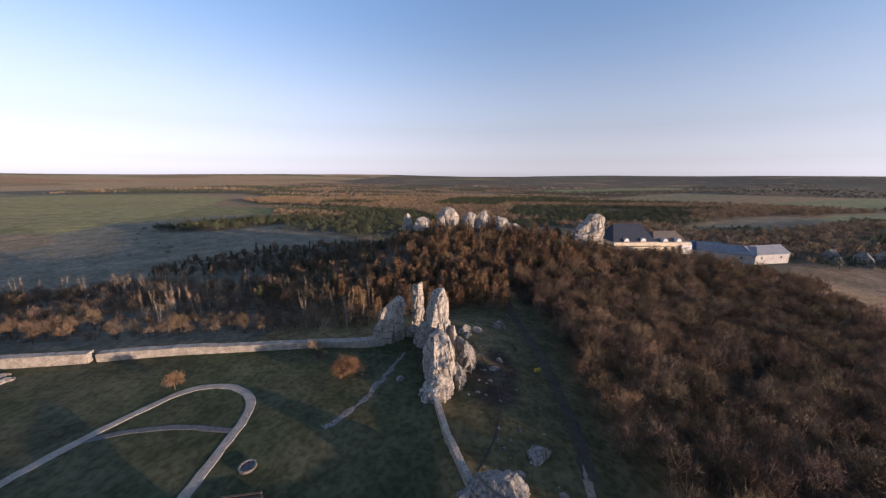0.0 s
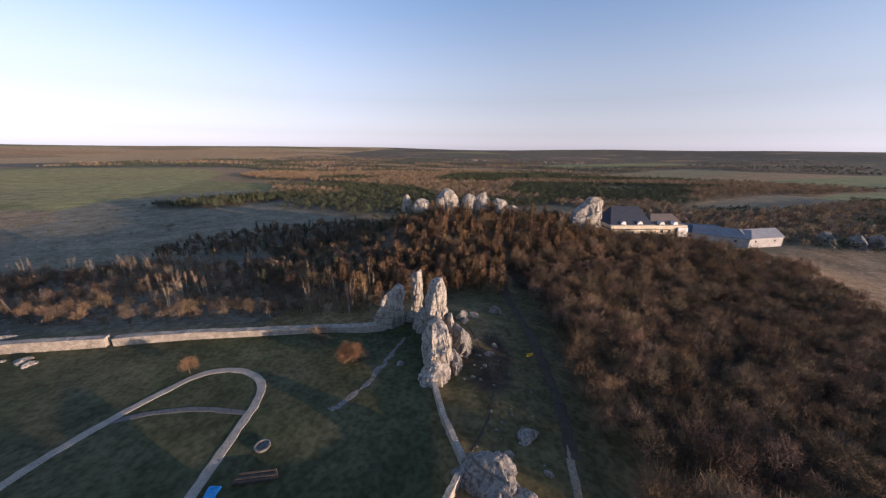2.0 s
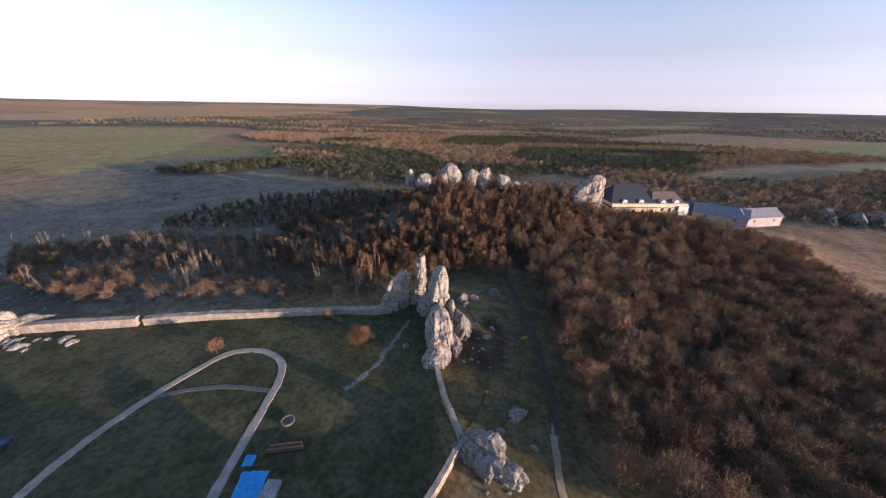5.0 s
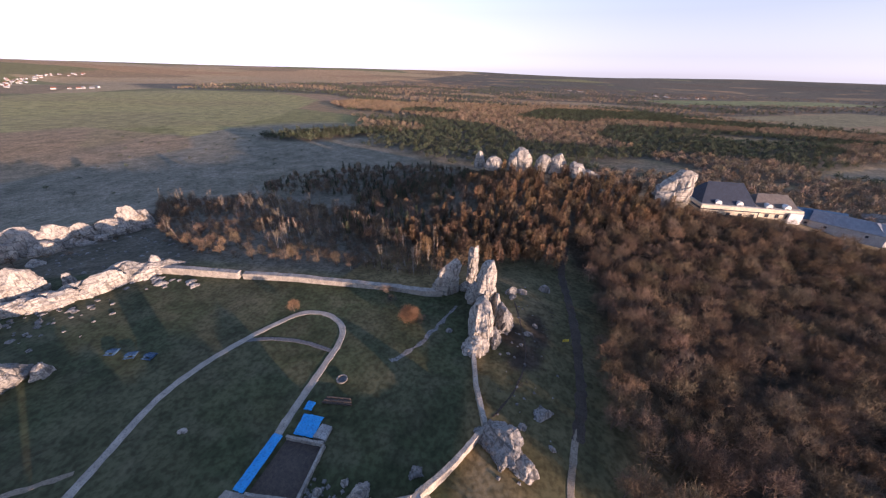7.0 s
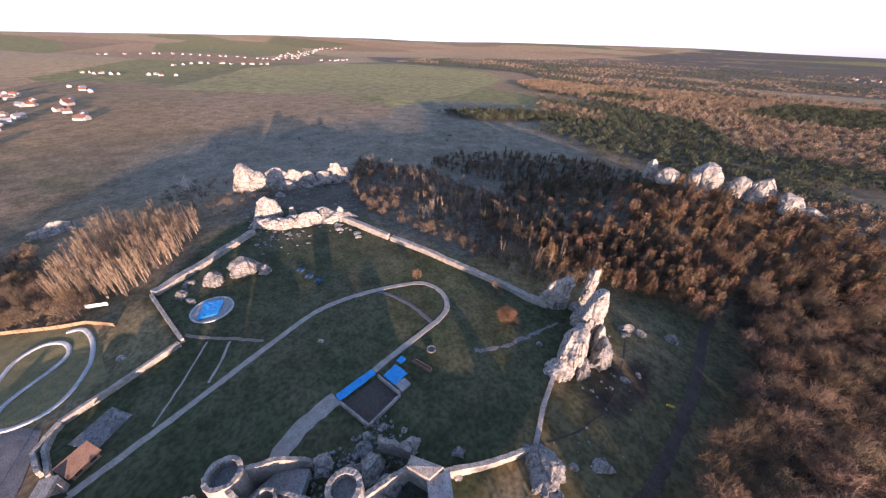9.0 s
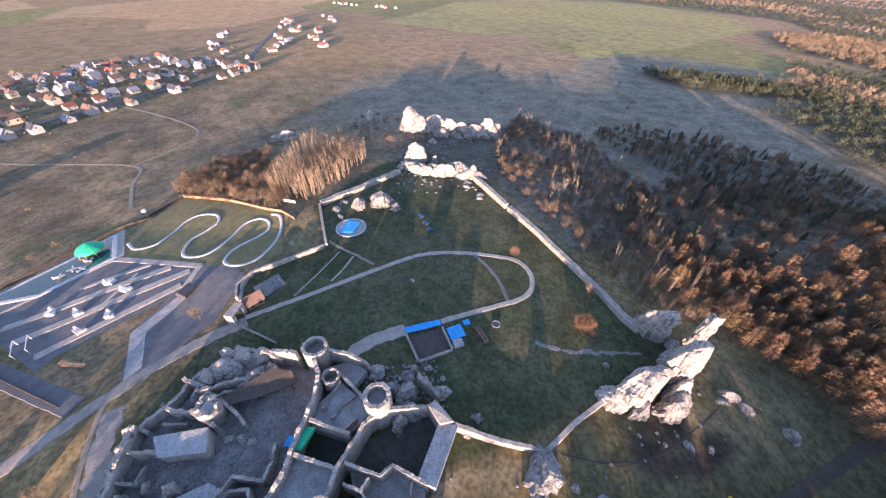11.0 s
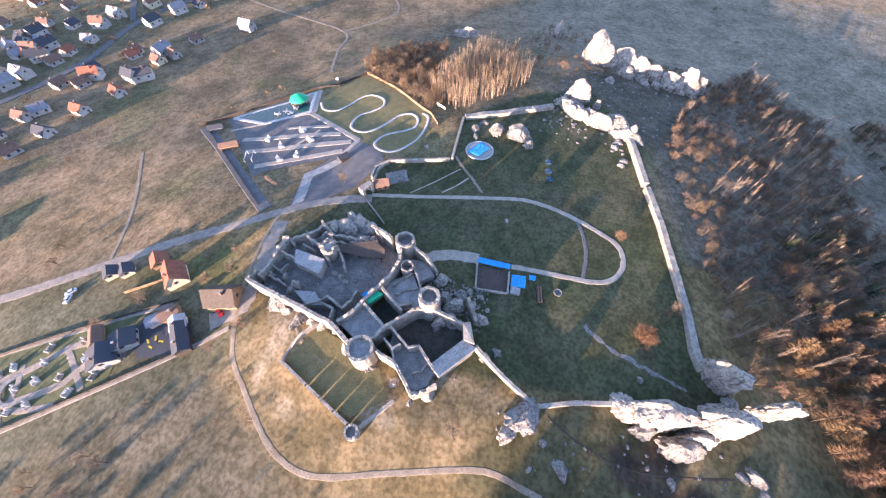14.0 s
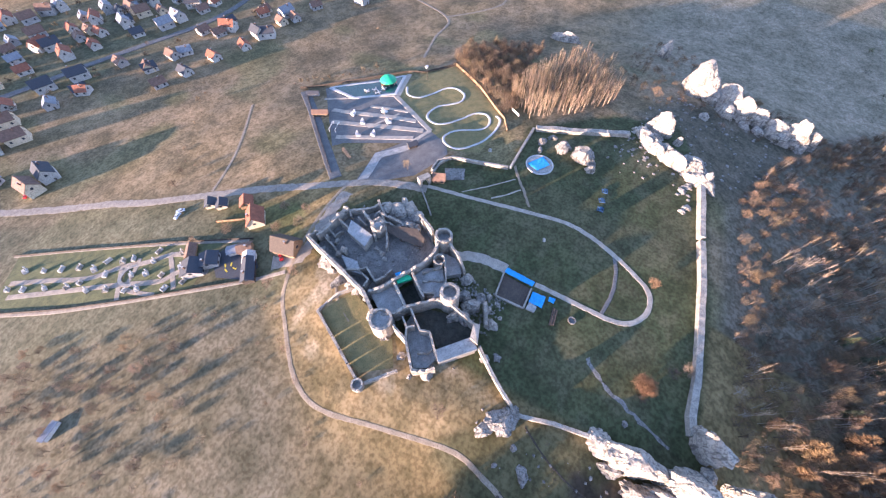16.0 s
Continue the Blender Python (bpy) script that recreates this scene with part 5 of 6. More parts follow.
def fence(name, pts, tall, label, material, gap=3.0):
    """A fence of posts and boards, one board between two posts."""
    ob = root(name, pose(0, 0, 0), label, "fence", kind="structure")
    line = straight(pts, gap)
    for i, p in enumerate(line):
        z = ground(p.x, p.y)
        bm = bmesh.new()
        box(bm, p.x, p.y, z + tall / 2, .22, .22, tall + .4)
        part("post", bm, WOODDARK, ob)
        if i + 1 < len(line):
            q = line[i + 1]
            zq = ground(q.x, q.y)
            bm = bmesh.new()
            s = Vector((-(q - p).y, (q - p).x, 0)).normalized() * .05
            v = [bm.verts.new((a.x + k.x, a.y + k.y, b + h)) for k in (-s, s) for a, b in ((p, z), (q, zq)) for h in (.1, tall)]
            for f in ((0, 1, 3, 2), (4, 6, 7, 5), (0, 4, 5, 1), (2, 3, 7, 6), (1, 5, 7, 3), (0, 2, 6, 4)):
                bm.faces.new([v[k] for k in f])
            part("panel", bm, material, ob)
    return ob


fence("fence", [(-64, -241), (-95, -208), (-123, -183), (-130, -170), (-150, -156)], 1.6, "dark board fence round the park", WOODDARK, 5.0)
fence("fence", [(-150, -156), (-128, -122), (-101, -88), (-90, -80)], 1.8, "tan board fence along the slide lawn", WOODTAN, 5.0)
fence("fence", [(-66, -238), (-45, -206), (-24, -174), (-6, -146)], 1.4, "low fence beside the lane", WOODDARK, 5.0)
lp = root("watch_post", at_ground(-121, -163, 0), "slim lookout post with a white box on top", "post")
bm = bmesh.new()
tube(bm, (0, 0, -.5), (0, 0, 9), .25, .16, 8)
part("pole", bm, WOODDARK, lp)
bm = bmesh.new()
box(bm, 0, 0, 9.5, 1.8, 1.8, 1.4, bevel=.1)
part("box", bm, WHITE, lp)
sgn = root("billboard", at_ground(-108, -84, 62), "white board sign standing by the fence", "sign")
bm = bmesh.new()
box(bm, 0, 0, 2.2, 7.5, .2, 1.6, bevel=.03)
part("board", bm, WHITE, sgn)
for sx in (-3, 3):
    bm = bmesh.new()
    box(bm, sx, .1, 1, .2, .2, 3)
    part("post", bm, WOODDARK, sgn)

# ---- lower gardens with miniature models ----
GARDEN = mat("garden_grass", (0.125, 0.125, 0.055), 0.95, (0.08, 0.085, 0.04), 0.3, 0.5, 9.0)
patch("garden_lawn", [(124, -256), (98, -220), (73, -182), (56, -158), (82, -150), (96, -166), (120, -196), (146, -232)], GARDEN, "dull green lawn of the miniature garden", lift=.1)
patch("market_plaza", [(66, -156), (57, -152), (51, -143), (57, -131), (64, -129), (72, -144)], TILE_DARK, "dark paved market plaza", lift=.14)
for pts, wd in (([(134, -240), (121, -222), (108, -203), (95, -193), (87, -184), (77, -176), (71, -166)], 2.6), ([(138, -232), (124, -214), (110, -196), (101, -184), (93, -173), (87, -166), (80, -163), (72, -150)], 2.6), ([(95, -193), (101, -184), (106, -177)], 2.2),
                ([(77, -176), (82, -166), (87, -157)], 2.2), ([(87, -189), (93, -184), (100, -178), (94, -163)], 2.0), ([(126, -258), (100, -222), (74, -183), (50, -147)], 1.5), ([(148, -230), (122, -194), (84, -150), (63, -128), (52, -117)], 1.5)):
    strip("path", pts, wd * 1.0, PAVE, "pale garden path between miniature models", lift=.2, wobble=.04)
circ = root("round_bed", at_ground(94.5, -183, 0, .2), "round garden bed with white fortress model", "garden bed")
bm = bmesh.new()
ring_of(bm, 4.6, 6.2, -.4, .15)
part("path_ring", bm, GRAVEL, circ)
rngm = random.Random(77)
spots = [(73, -171), (84, -180), (89, -191), (93, -195), (97, -203), (90, -177), (86, -169), (97, -173), (101, -178), (106, -187), (89, -161), (78, -164), (82, -156), (94.5, -183), (102, -196), (79, -183), (104, -205), (112, -196), (108, -214), (114, -222), (120, -230), (117, -208), (124, -218), (131, -228), (112, -204), (126, -240), (136, -236)]
for i, (x, y) in enumerate(spots):
    ob = root("miniature_castle", at_ground(x, y, rngm.uniform(0, 90), .1), "pale miniature castle model on a grass bed", "model", "miniature castles")
    wl, dp = rngm.uniform(1.6, 3.0), rngm.uniform(1.2, 2.0)
    bm = bmesh.new()
    box(bm, 0, 0, .1, wl + .5, dp + .5, .4, bevel=.1)
    part("base", bm, PAVE, ob)
    for nm, args in (("keep", (0, 0, .9, wl * .5, dp * .6, 1.4)), ("wall", (0, dp / 2, .7, wl, .3, .9)), ("wall", (0, -dp / 2, .7, wl, .3, .9)), ("wall", (wl / 2, 0, .7, .3, dp, .9)), ("wall", (-wl / 2, 0, .7, .3, dp, .9))):
        bm = bmesh.new()
        box(bm, *args, bevel=.03)
        part(nm, bm, OFFWHITE if i % 3 else STONE, ob)
    for sx in (-1, 1):
        bm = bmesh.new()
        tube(bm, (sx * wl / 2, dp / 2, .3), (sx * wl / 2, dp / 2, 2.0), .35, .35, 8)
        tube(bm, (sx * wl / 2, dp / 2, 2.0), (sx * wl / 2, dp / 2, 2.7), .45, .02, 8)
        part("turret", bm, OFFWHITE, ob)
house("garden_hall", at_ground(75, -156, -42), 9, 8, 3.4, 2.6, GREYWALL, TILE_DARK, "grey hall with dark roof in the garden", category="building")
house("garden_hall", at_ground(68, -153, -42), 8, 7, 3.2, 1.6, GREYWALL, TILE_DARK, "dark flat-looking hall beside the plaza", category="building")
house("market_hall", at_ground(61, -132, -42), 5, 12, 3.2, 1.8, WOODDARK, TILE_DARK, "long dark-roofed market hall", category="building")
house("market_hall", at_ground(56.5, -137, -42), 5, 5, 3.0, 1.6, WHITE, GREYWALL, "small white market booth", category="building", windows=False)
house("market_hall", at_ground(54, -143, 48), 5, 6, 3.0, 1.8, WOODTAN, TILE_BROWN, "brown-roofed timber market booth", category="building", windows=False)
house("market_hall", at_ground(57.5, -147, 50), 4, 6, 2.6, .8, GREYWALL, TILE_GREY, "grey container booth on the plaza", category="building", windows=False, chimney=False)
house("market_hall", at_ground(70, -166, -42), 4, 7, 2.6, 1.6, WOODTAN, TILE_BROWN, "brown timber garden shed", category="building", windows=False, chimney=False)
house("cottage", at_ground(42.5, -124.5, 20), 9, 11, 3.4, 5.0, WOODTAN, WOODDARK, "timber cottage with steep dark brown roof", category="house")
house("cottage", at_ground(39.5, -154, -38), 8, 10, 3.4, 4.4, CREAM, TILE_RED, "cottage with red tiled roof")
house("shed", at_ground(35, -168, -38), 6, 6, 2.6, 2.4, WOODTAN, TILE_RED, "small timber red-roofed shed", chimney=False)
house("shed", at_ground(46, -186, -38), 5, 5, 2.4, 2.0, CREAM, TILE_DARK, "small shed with pale front", chimney=False)
house("shed", at_ground(43, -179.5, -38), 5, 5, 2.4, 2.0, CREAM, TILE_DARK, "small shed with pale front", chimney=False)
for i, (x, y) in enumerate(((63.5, -143), (65.5, -145), (67, -142.5), (64, -140))):
    ob = root("market_bench", at_ground(x, y, 40 + 20 * i, .15), "yellow bench on the dark plaza", "bench", "plaza benches")
    bm = bmesh.new()
    box(bm, 0, 0, .45, 2.0, .6, .1)
    part("seat", bm, YELLOW, ob)
    for sx in (-.8, .8):
        bm = bmesh.new()
        box(bm, sx, 0, .2, .1, .5, .45)
        part("leg", bm, WOODDARK, ob)
fence("fence", [(126, -258), (100, -222), (86, -201), (73, -183), (58, -160), (48, -146)], 1.2, "low grey fence along the garden", WOODDARK, 4.5)
fence("fence", [(148, -231), (122, -195), (103, -172), (83, -149.5), (62, -127)], 1.2, "low grey fence along the garden", WOODDARK, 4.5)
fence("fence", [(52, -172), (46, -164), (41, -158)], 1.5, "tan garden fence", WOODTAN, 3.0)

RED = mat("red_car_paint", (0.55, 0.03, 0.03), 0.35, (0.45, 0.03, 0.03), 1, 0.0, 4.0)
SILVER = mat("silver_car_paint", (0.62, 0.64, 0.68), 0.35, (0.55, 0.57, 0.6), 1, 0.0, 4.0)
RUBBER = mat("tyre_rubber", (0.03, 0.03, 0.03), 0.8, (0.025, 0.025, 0.025), 1, 0.1, 4.0)


def car(x, y, rot, paint, label):
    ob = root("car", at_ground(x, y, rot, .1), label, "car", "parked cars")
    bm = bmesh.new()
    box(bm, 0, 0, .65, 4.4, 1.8, .7, bevel=.18)
    part("body", bm, paint, ob)
    bm = bmesh.new()
    box(bm, -.2, 0, 1.2, 2.3, 1.55, .6, bevel=.2)
    part("cabin", bm, GLASS, ob)
    bm = bmesh.new()
    box(bm, -.25, 0, 1.52, 1.7, 1.35, .1, bevel=.04)
    part("roof", bm, paint, ob)
    for sx in (-1.4, 1.4):
        for sy in (-.85, .85):
            bm = bmesh.new()
            tube(bm, (sx, sy - .1, .33), (sx, sy + .1, .33), .33, .33, 12)
            wh = part("wheel", bm, RUBBER, ob)
            bm = bmesh.new()
            tube(bm, (sx, sy - .12, .33), (sx, sy + .12, .33), .19, .19, 10)
            part("rim", bm, SILVER, wh)
    return ob


car(48, -124, 60, RED, "red hatchback parked by the cottage")
car(58, -198, -30, SILVER, "silver car parked in a garden")
car(104, -303, 50, RED, "red car parked by the road")
car(61, -196, 20, SILVER, "pale car parked in a garden")

# ---- hotel on the wooded hill ----
SLATE_BLUE = mat("blue_black_slates", (0.035, 0.042, 0.062), 0.7, (0.026, 0.032, 0.046), 0.5, 0.4, 9.0)
TILE_TAUPE = mat("taupe_tiles", (0.15, 0.125, 0.105), 0.8, (0.11, 0.092, 0.08), 0.5, 0.4, 9.0)
hz = 2.0
ht = root("hotel", pose(182, 207, hz, 0, 0, 8), "large hotel with dark steep roof and lit cream front", "hotel")
for nm, w_, l_, h_, rise, ox, roof_ in (("wing", 36, 30, 5, 15, -14, SLATE_BLUE), ("wing", 30, 24, 4, 10, 17, TILE_TAUPE)):
    bm = bmesh.new()
    box(bm, ox, 0, 0, w_ - 1, l_ - 1, h_ * 2 + 6, bevel=.2)
    wg = part(nm, bm, CREAM, ht)
    bm = bmesh.new()
    v = [bm.verts.new(q) for q in ((ox - w_ / 2, -l_ / 2, h_), (ox + w_ / 2, -l_ / 2, h_), (ox + w_ / 2, l_ / 2, h_), (ox - w_ / 2, l_ / 2, h_), (ox - w_ * .3, 0, h_ + rise), (ox + w_ * .3, 0, h_ + rise))]
    for f in ((0, 1, 5, 4), (1, 2, 5), (2, 3, 4, 5), (3, 0, 4), (0, 3, 2, 1)):
        bm.faces.new([v[k] for k in f])
    part("roof", bm, roof_, ht)
    for k in range(5):
        bm = bmesh.new()
        box(bm, ox - w_ / 2 + (k + .5) * w_ / 5, -l_ / 2 + .4, 2.6, 2.2, .3, 2.2, bevel=.03)
        part("window", bm, GLASS, ht)
    for k in (-1, 1):
        bm = bmesh.new()
        box(bm, ox + k * w_ * .18, -l_ * .36, h_ + 2.6, 3.4, 3, 2.4, bevel=.1)
        tube(bm, (ox + k * w_ * .18, -l_ * .36 - 1.5, h_ + 3.7), (ox + k * w_ * .18, -l_ * .36 + 2.5, h_ + 3.7), 1.9, 1.9, 14)
        dm = part("dormer", bm, WHITE, ht)
        bm = bmesh.new()
        box(bm, ox + k * w_ * .18, -l_ * .36 - 1.52, h_ + 2.6, 1.8, .12, 1.3)
        part("window", bm, GLASS, dm)
for k in range(6):
    bm = bmesh.new()
    box(bm, -28 + k * 5, 8.2 - k * .1, 16.5 - 1.2 * (k % 2), 1.4, 1.0, .14)
    part("skylight", bm, GLASS, ht)
bm = bmesh.new()
box(bm, 27, -10, 2, 8, 6, 7, bevel=.1)
part("porch", bm, WHITE, ht, "white porch block at the hotel's end")
for x, y, l_, r_, rf, lb in ((243, 205, 34, 60, TILE_GREY, "long hall with pale grey sheet roof"), (268, 203, 34, -75, TILE_GREY, "long hall with pale grey sheet roof"), (232, 215, 26, 80, BLUEGREY, "hall with dull blue sheet roof")):
    house("hall", pose(x, y, -4, 0, 0, r_), 15, l_, 6, 5, GREYWALL, rf, lb, "hotel halls", chimney=False, category="hall")

# ---- village ----
rngv = random.Random(4)
kinds = []
for i, (wl, rf, txt) in enumerate(((OFFWHITE, TILE_RED, "white house with red tiled roof"), (CREAM, TILE_BROWN, "cream house with brown tiled roof"), (OFFWHITE, TILE_DARK, "white house with dark roof"),
                                   (GREYWALL, TILE_GREY, "grey house with sheet roof"), (OFFWHITE, TILE_GREY, "white house with grey roof"), (GREYWALL, TILE_BROWN, "grey house with brown roof"))):
    kinds.append((wl, rf, txt))
made = {}


def village_house(x, y, rot, size=1.0):
    k = rngv.randrange(6)
    key = (k, rngv.randrange(2))
    m = at_ground(x, y, rot)
    if key not in made:
        wl, rf, txt = kinds[k]
        w_, l_ = ((8, 10), (9, 13))[key[1]]
        made[key] = house("house", m, w_, l_, (3.6, 5.4)[key[1]], (3.2, 4.0)[key[1]], wl, rf, txt + " in the village", "village houses")
        return made[key]
    return copy_thing(made[key], m)


STREETS_NEAR = [(90, -436), (20, -425), (-60, -412), (-140, -412)]
STREET = [(110, -436), (72, -430), (-9, -418), (-101, -402), (-187, -420), (-244, -407), (-304, -379), (-383, -325), (-470, -260), (-561, -194)]
strip("road", STREET, 6, ASPHALT, "grey village street", category="road", lift=.5)
strip("road", [(-187, -427), (-260, -500), (-340, -590), (-420, -700)], 5, ASPHALT, "grey side street of the village", category="road", lift=.5)
line = resample(STREET, 21.0)
for p_, s_ in zip(line, sides(line)):
    rot = math.degrees(math.atan2(s_.y, s_.x))
    for off in (-20, 22, 56, 88, 124, 165):
        if p_.x > -180 and off > 130:
            continue
        if rngv.random() < .80:
            sgn_ = 1 if (s_.x * -1 + s_.y * -1) > 0 else -1
            x, y = p_.x + s_.x * off * sgn_ + rngv.uniform(-6, 6), p_.y + s_.y * off * sgn_ + rngv.uniform(-6, 6)
            village_house(x, y, rot + rngv.choice((0, 90)) + rngv.uniform(-8, 8))
for x, y in ((99, -304), (88, -309), (15, -557), (-14, -544), (-95, -372), (-107, -333), (-48, -369), (-16, -370), (31, -384), (-144, -349), (-171, -337), (-206, -308), (-65, -481), (112, -330), (-104, -440), (20, -480), (60, -500)):
    village_house(x, y, rngv.uniform(0, 180))
near_line = resample(STREETS_NEAR, 19.0)
for p_, s_ in zip(near_line, sides(near_line)):
    for off in (-42, -74, 46, 70):
        if rngv.random() < .8:
            village_house(p_.x + s_.x * off + rngv.uniform(-5, 5), p_.y + s_.y * off + rngv.uniform(-5, 5), rngv.uniform(-15, 15) + rngv.choice((80, 170)))
for i in range(40):
    u, o = rngv.uniform(0, 1), rngv.uniform(180, 260)
    village_house(-190 - 330 * u - o * .62 + rngv.uniform(-12, 12), -425 + 200 * u - o * .62 + rngv.uniform(-12, 12), rngv.uniform(30, 50) + rngv.choice((0, 90)))
FAR_ROWS = ([(-1730, 200), (-1770, 350), (-1620, 520)], 28, 14), ([(-2430, 50), (-2460, 290), (-2230, 540), (-1960, 700)], 46, 26), ([(-1960, 700), (-2040, 790), (-2460, 1000), (-2660, 1140), (-2930, 1390), (-3000, 1630)], 22, 60), \
    ([(-1770, 860), (-1740, 930), (-1770, 1000)], 22, 12), ([(-1570, -60), (-1520, 20)], 16, 22), ([(-1450, 100), (-1380, 145)], 22, 12), ([(-680, -150), (-860, -160), (-1110, -172)], 26, 24), ([(-690, -72), (-780, -96), (-930, -100)], 24, 12), \
    ([(-1210, -84), (-1074, -58)], 40, 10), ([(614, 2353), (680, 2235), (757, 2190), (830, 2256)], 26, 26), ([(130, 2440), (205, 2387)], 30, 20), ([(-640, -215), (-700, -270), (-900, -300)], 30, 22)
verts, faces, slots = [], [], []
for line_, gap_, spread in FAR_ROWS:
    for p_ in resample(line_, gap_):
        x, y, k_ = p_.x + rngv.uniform(-spread, spread), p_.y + rngv.uniform(-spread, spread), rngv.randrange(3)
        a, z, w_, l_, h_ = rngv.uniform(0, 3.1), ground(x, y), rngv.uniform(3.5, 5), rngv.uniform(5, 8), rngv.uniform(3, 5.5)
        k = len(verts)
        for sy in (-1, 1):
            for u, dz in ((-w_, -1), (w_, -1), (w_, h_), (0, h_ + 3.2), (-w_, h_), (-w_ - .5, h_ - .2), (0, h_ + 3.5), (w_ + .5, h_ - .2)):
                v_ = sy * (l_ + (.5 if dz in (h_ - .2, h_ + 3.5) else 0))
                verts.append((x + u * math.cos(a) - v_ * math.sin(a), y + u * math.sin(a) + v_ * math.cos(a), z + dz))
        faces += [tuple(k + q for q in f) for f in ((0, 1, 2, 3, 4), (12, 11, 10, 9, 8), (1, 9, 10, 2), (0, 4, 12, 8), (5, 6, 14, 13), (6, 7, 15, 14))]
        slots += [0] * 4 + [1 + k_] * 2
hs = thing("far_houses", verts, faces, GREYWALL, "white and cream houses scattered across the far fields", "houses", kind="stuff")
for m_ in (TILE_RED, TILE_GREY, TILE_BROWN):
    hs.data.materials.append(m_)
hs.data.polygons.foreach_set("material_index", slots)
strip("road", [(-561, -194), (-700, -200), (-900, -195), (-1153, -182), (-1350, -90), (-1547, 15), (-1720, 180), (-1800, 420)], 7, ASPHALT, "grey country road between far fields", category="road", lift=.6)
wb = root("white_shed", at_ground(150, -147, 20), "long white low shed in the scrub", "shed")
bm = bmesh.new()
box(bm, 0, 0, 1, 7, 2.4, 2.2, bevel=.1)
part("body", bm, WHITE, wb)
bm = bmesh.new()
box(bm, 0, 0, 2.2, 7.4, 2.8, .2, bevel=.03)
part("roof", bm, TILE_GREY, wb)

# ---- trees ----


def spikes(bases, dirs, lens, wids, rng):
    """Thin tapering triangles: one for each base."""
    dirs = dirs / np.linalg.norm(dirs, axis=1, keepdims=True)
    side = np.cross(dirs, rng.normal(size=dirs.shape))
    side /= np.linalg.norm(side, axis=1, keepdims=True) + 1e-9
    v = np.stack([bases - side * wids[:, None] / 2, bases + side * wids[:, None] / 2, bases + dirs * lens[:, None]], 1).reshape(-1, 3)
    return v, np.arange(len(v)).reshape(-1, 3)


def stick(a, b, ra, rb, n=5):
    a, b = np.array(a, float), np.array(b, float)
    d = (b - a) / np.linalg.norm(b - a)
    u = np.cross(d, (1, .3, .2) if abs(d[2]) > .8 else (0, 0, 1))
    u /= np.linalg.norm(u)
    w = np.cross(d, u)
    an = np.arange(n) * 2 * np.pi / n
    ring = np.cos(an)[:, None] * u + np.sin(an)[:, None] * w
    v = np.concatenate([a + ring * ra, b + ring * rb])
    i = np.arange(n)
    j = (i + 1) % n
    return v, np.concatenate([np.stack([i, j, j + n], 1), np.stack([i, j + n, i + n], 1)])


def merge(pieces):
    """Join (corners, triangles, slot) into one set."""
    vs, ts, ms, k = [], [], [], 0
    for v, t, m in pieces:
        vs.append(v)
        ts.append(t + k)
        ms.append(np.full(len(t), m))
        k += len(v)
    return np.concatenate(vs), np.concatenate(ts), np.concatenate(ms)


def bare_tree(seed, h=11.0, r=4.2, twigs=260, width=.2, low=.28, upright=.5, lobes=13):
    """A leafless broadleaf: trunk, limbs that end in lobes, and twigs fanning out of every lobe to a rounded crown."""
    rng = np.random.RandomState(seed)
    out = [(*stick((0, 0, -.6), (rng.uniform(-.4, .4), rng.uniform(-.4, .4), h * .5), .022 * h, .011 * h, 5), 0)]
    tips, mid = [], np.array((0, 0, h * .42))
    for i in range(lobes):
        a, e = i * 2.4 + rng.uniform(-.4, .4), math.asin(min(1, (i + .3) / lobes * 1.1 - .12))
        rr = rng.uniform(.5, .75)
        tip = mid + np.array((math.cos(a) * math.cos(e) * r * rr, math.sin(a) * math.cos(e) * r * rr, math.sin(e) * h * .52 * rr))
        z0 = h * rng.uniform(low, .45)
        out.append((*stick((0, 0, z0), tip, .008 * h, .003 * h, 3), 0))
        tips.append(tip)
    tips = np.array(tips)[rng.randint(0, lobes, twigs)]
    d = rng.normal(size=(twigs, 3)) * .52 + (tips - mid) / np.linalg.norm(tips - mid, axis=1, keepdims=True) * .75 + np.array((0, 0, upright * .5))
    base = tips + rng.normal(size=(twigs, 3)) * r * .13 - d * r * rng.uniform(0, .25, (twigs, 1))
    v, tr = spikes(base, d, rng.uniform(.2, .5, twigs) * r, rng.uniform(.6, 1.3, twigs) * width, rng)
    out.append((v, tr, 1))
    return merge(out)


def birch_tree(seed, h=13.5):
    """A slim leafless birch: two or three long pale stems with steep thin branches."""
    rng = np.random.RandomState(seed)
    out, b, d = [], [], []
    for i in range(rng.randint(1, 4)):
        tip = np.array((rng.uniform(-1.6, 1.6), rng.uniform(-1.6, 1.6), h * rng.uniform(.85, 1.05)))
        foot = np.array((rng.uniform(-.4, .4), rng.uniform(-.4, .4), -.6))
        out.append((*stick(foot, tip, .11, .03, 4), 0))
        t = rng.uniform(.35, 1.0, 60)[:, None]
        b.append(foot + (tip - foot) * t)
        d.append(np.concatenate([rng.normal(size=(60, 2)) * .55, rng.uniform(.6, 1.2, (60, 1))], 1))
    b, d = np.concatenate(b), np.concatenate(d)
    v, t = spikes(b, d, rng.uniform(.9, 2.4, len(b)), rng.uniform(.05, .11, len(b)), rng)
    out.append((v, t, 1))
    return merge(out)


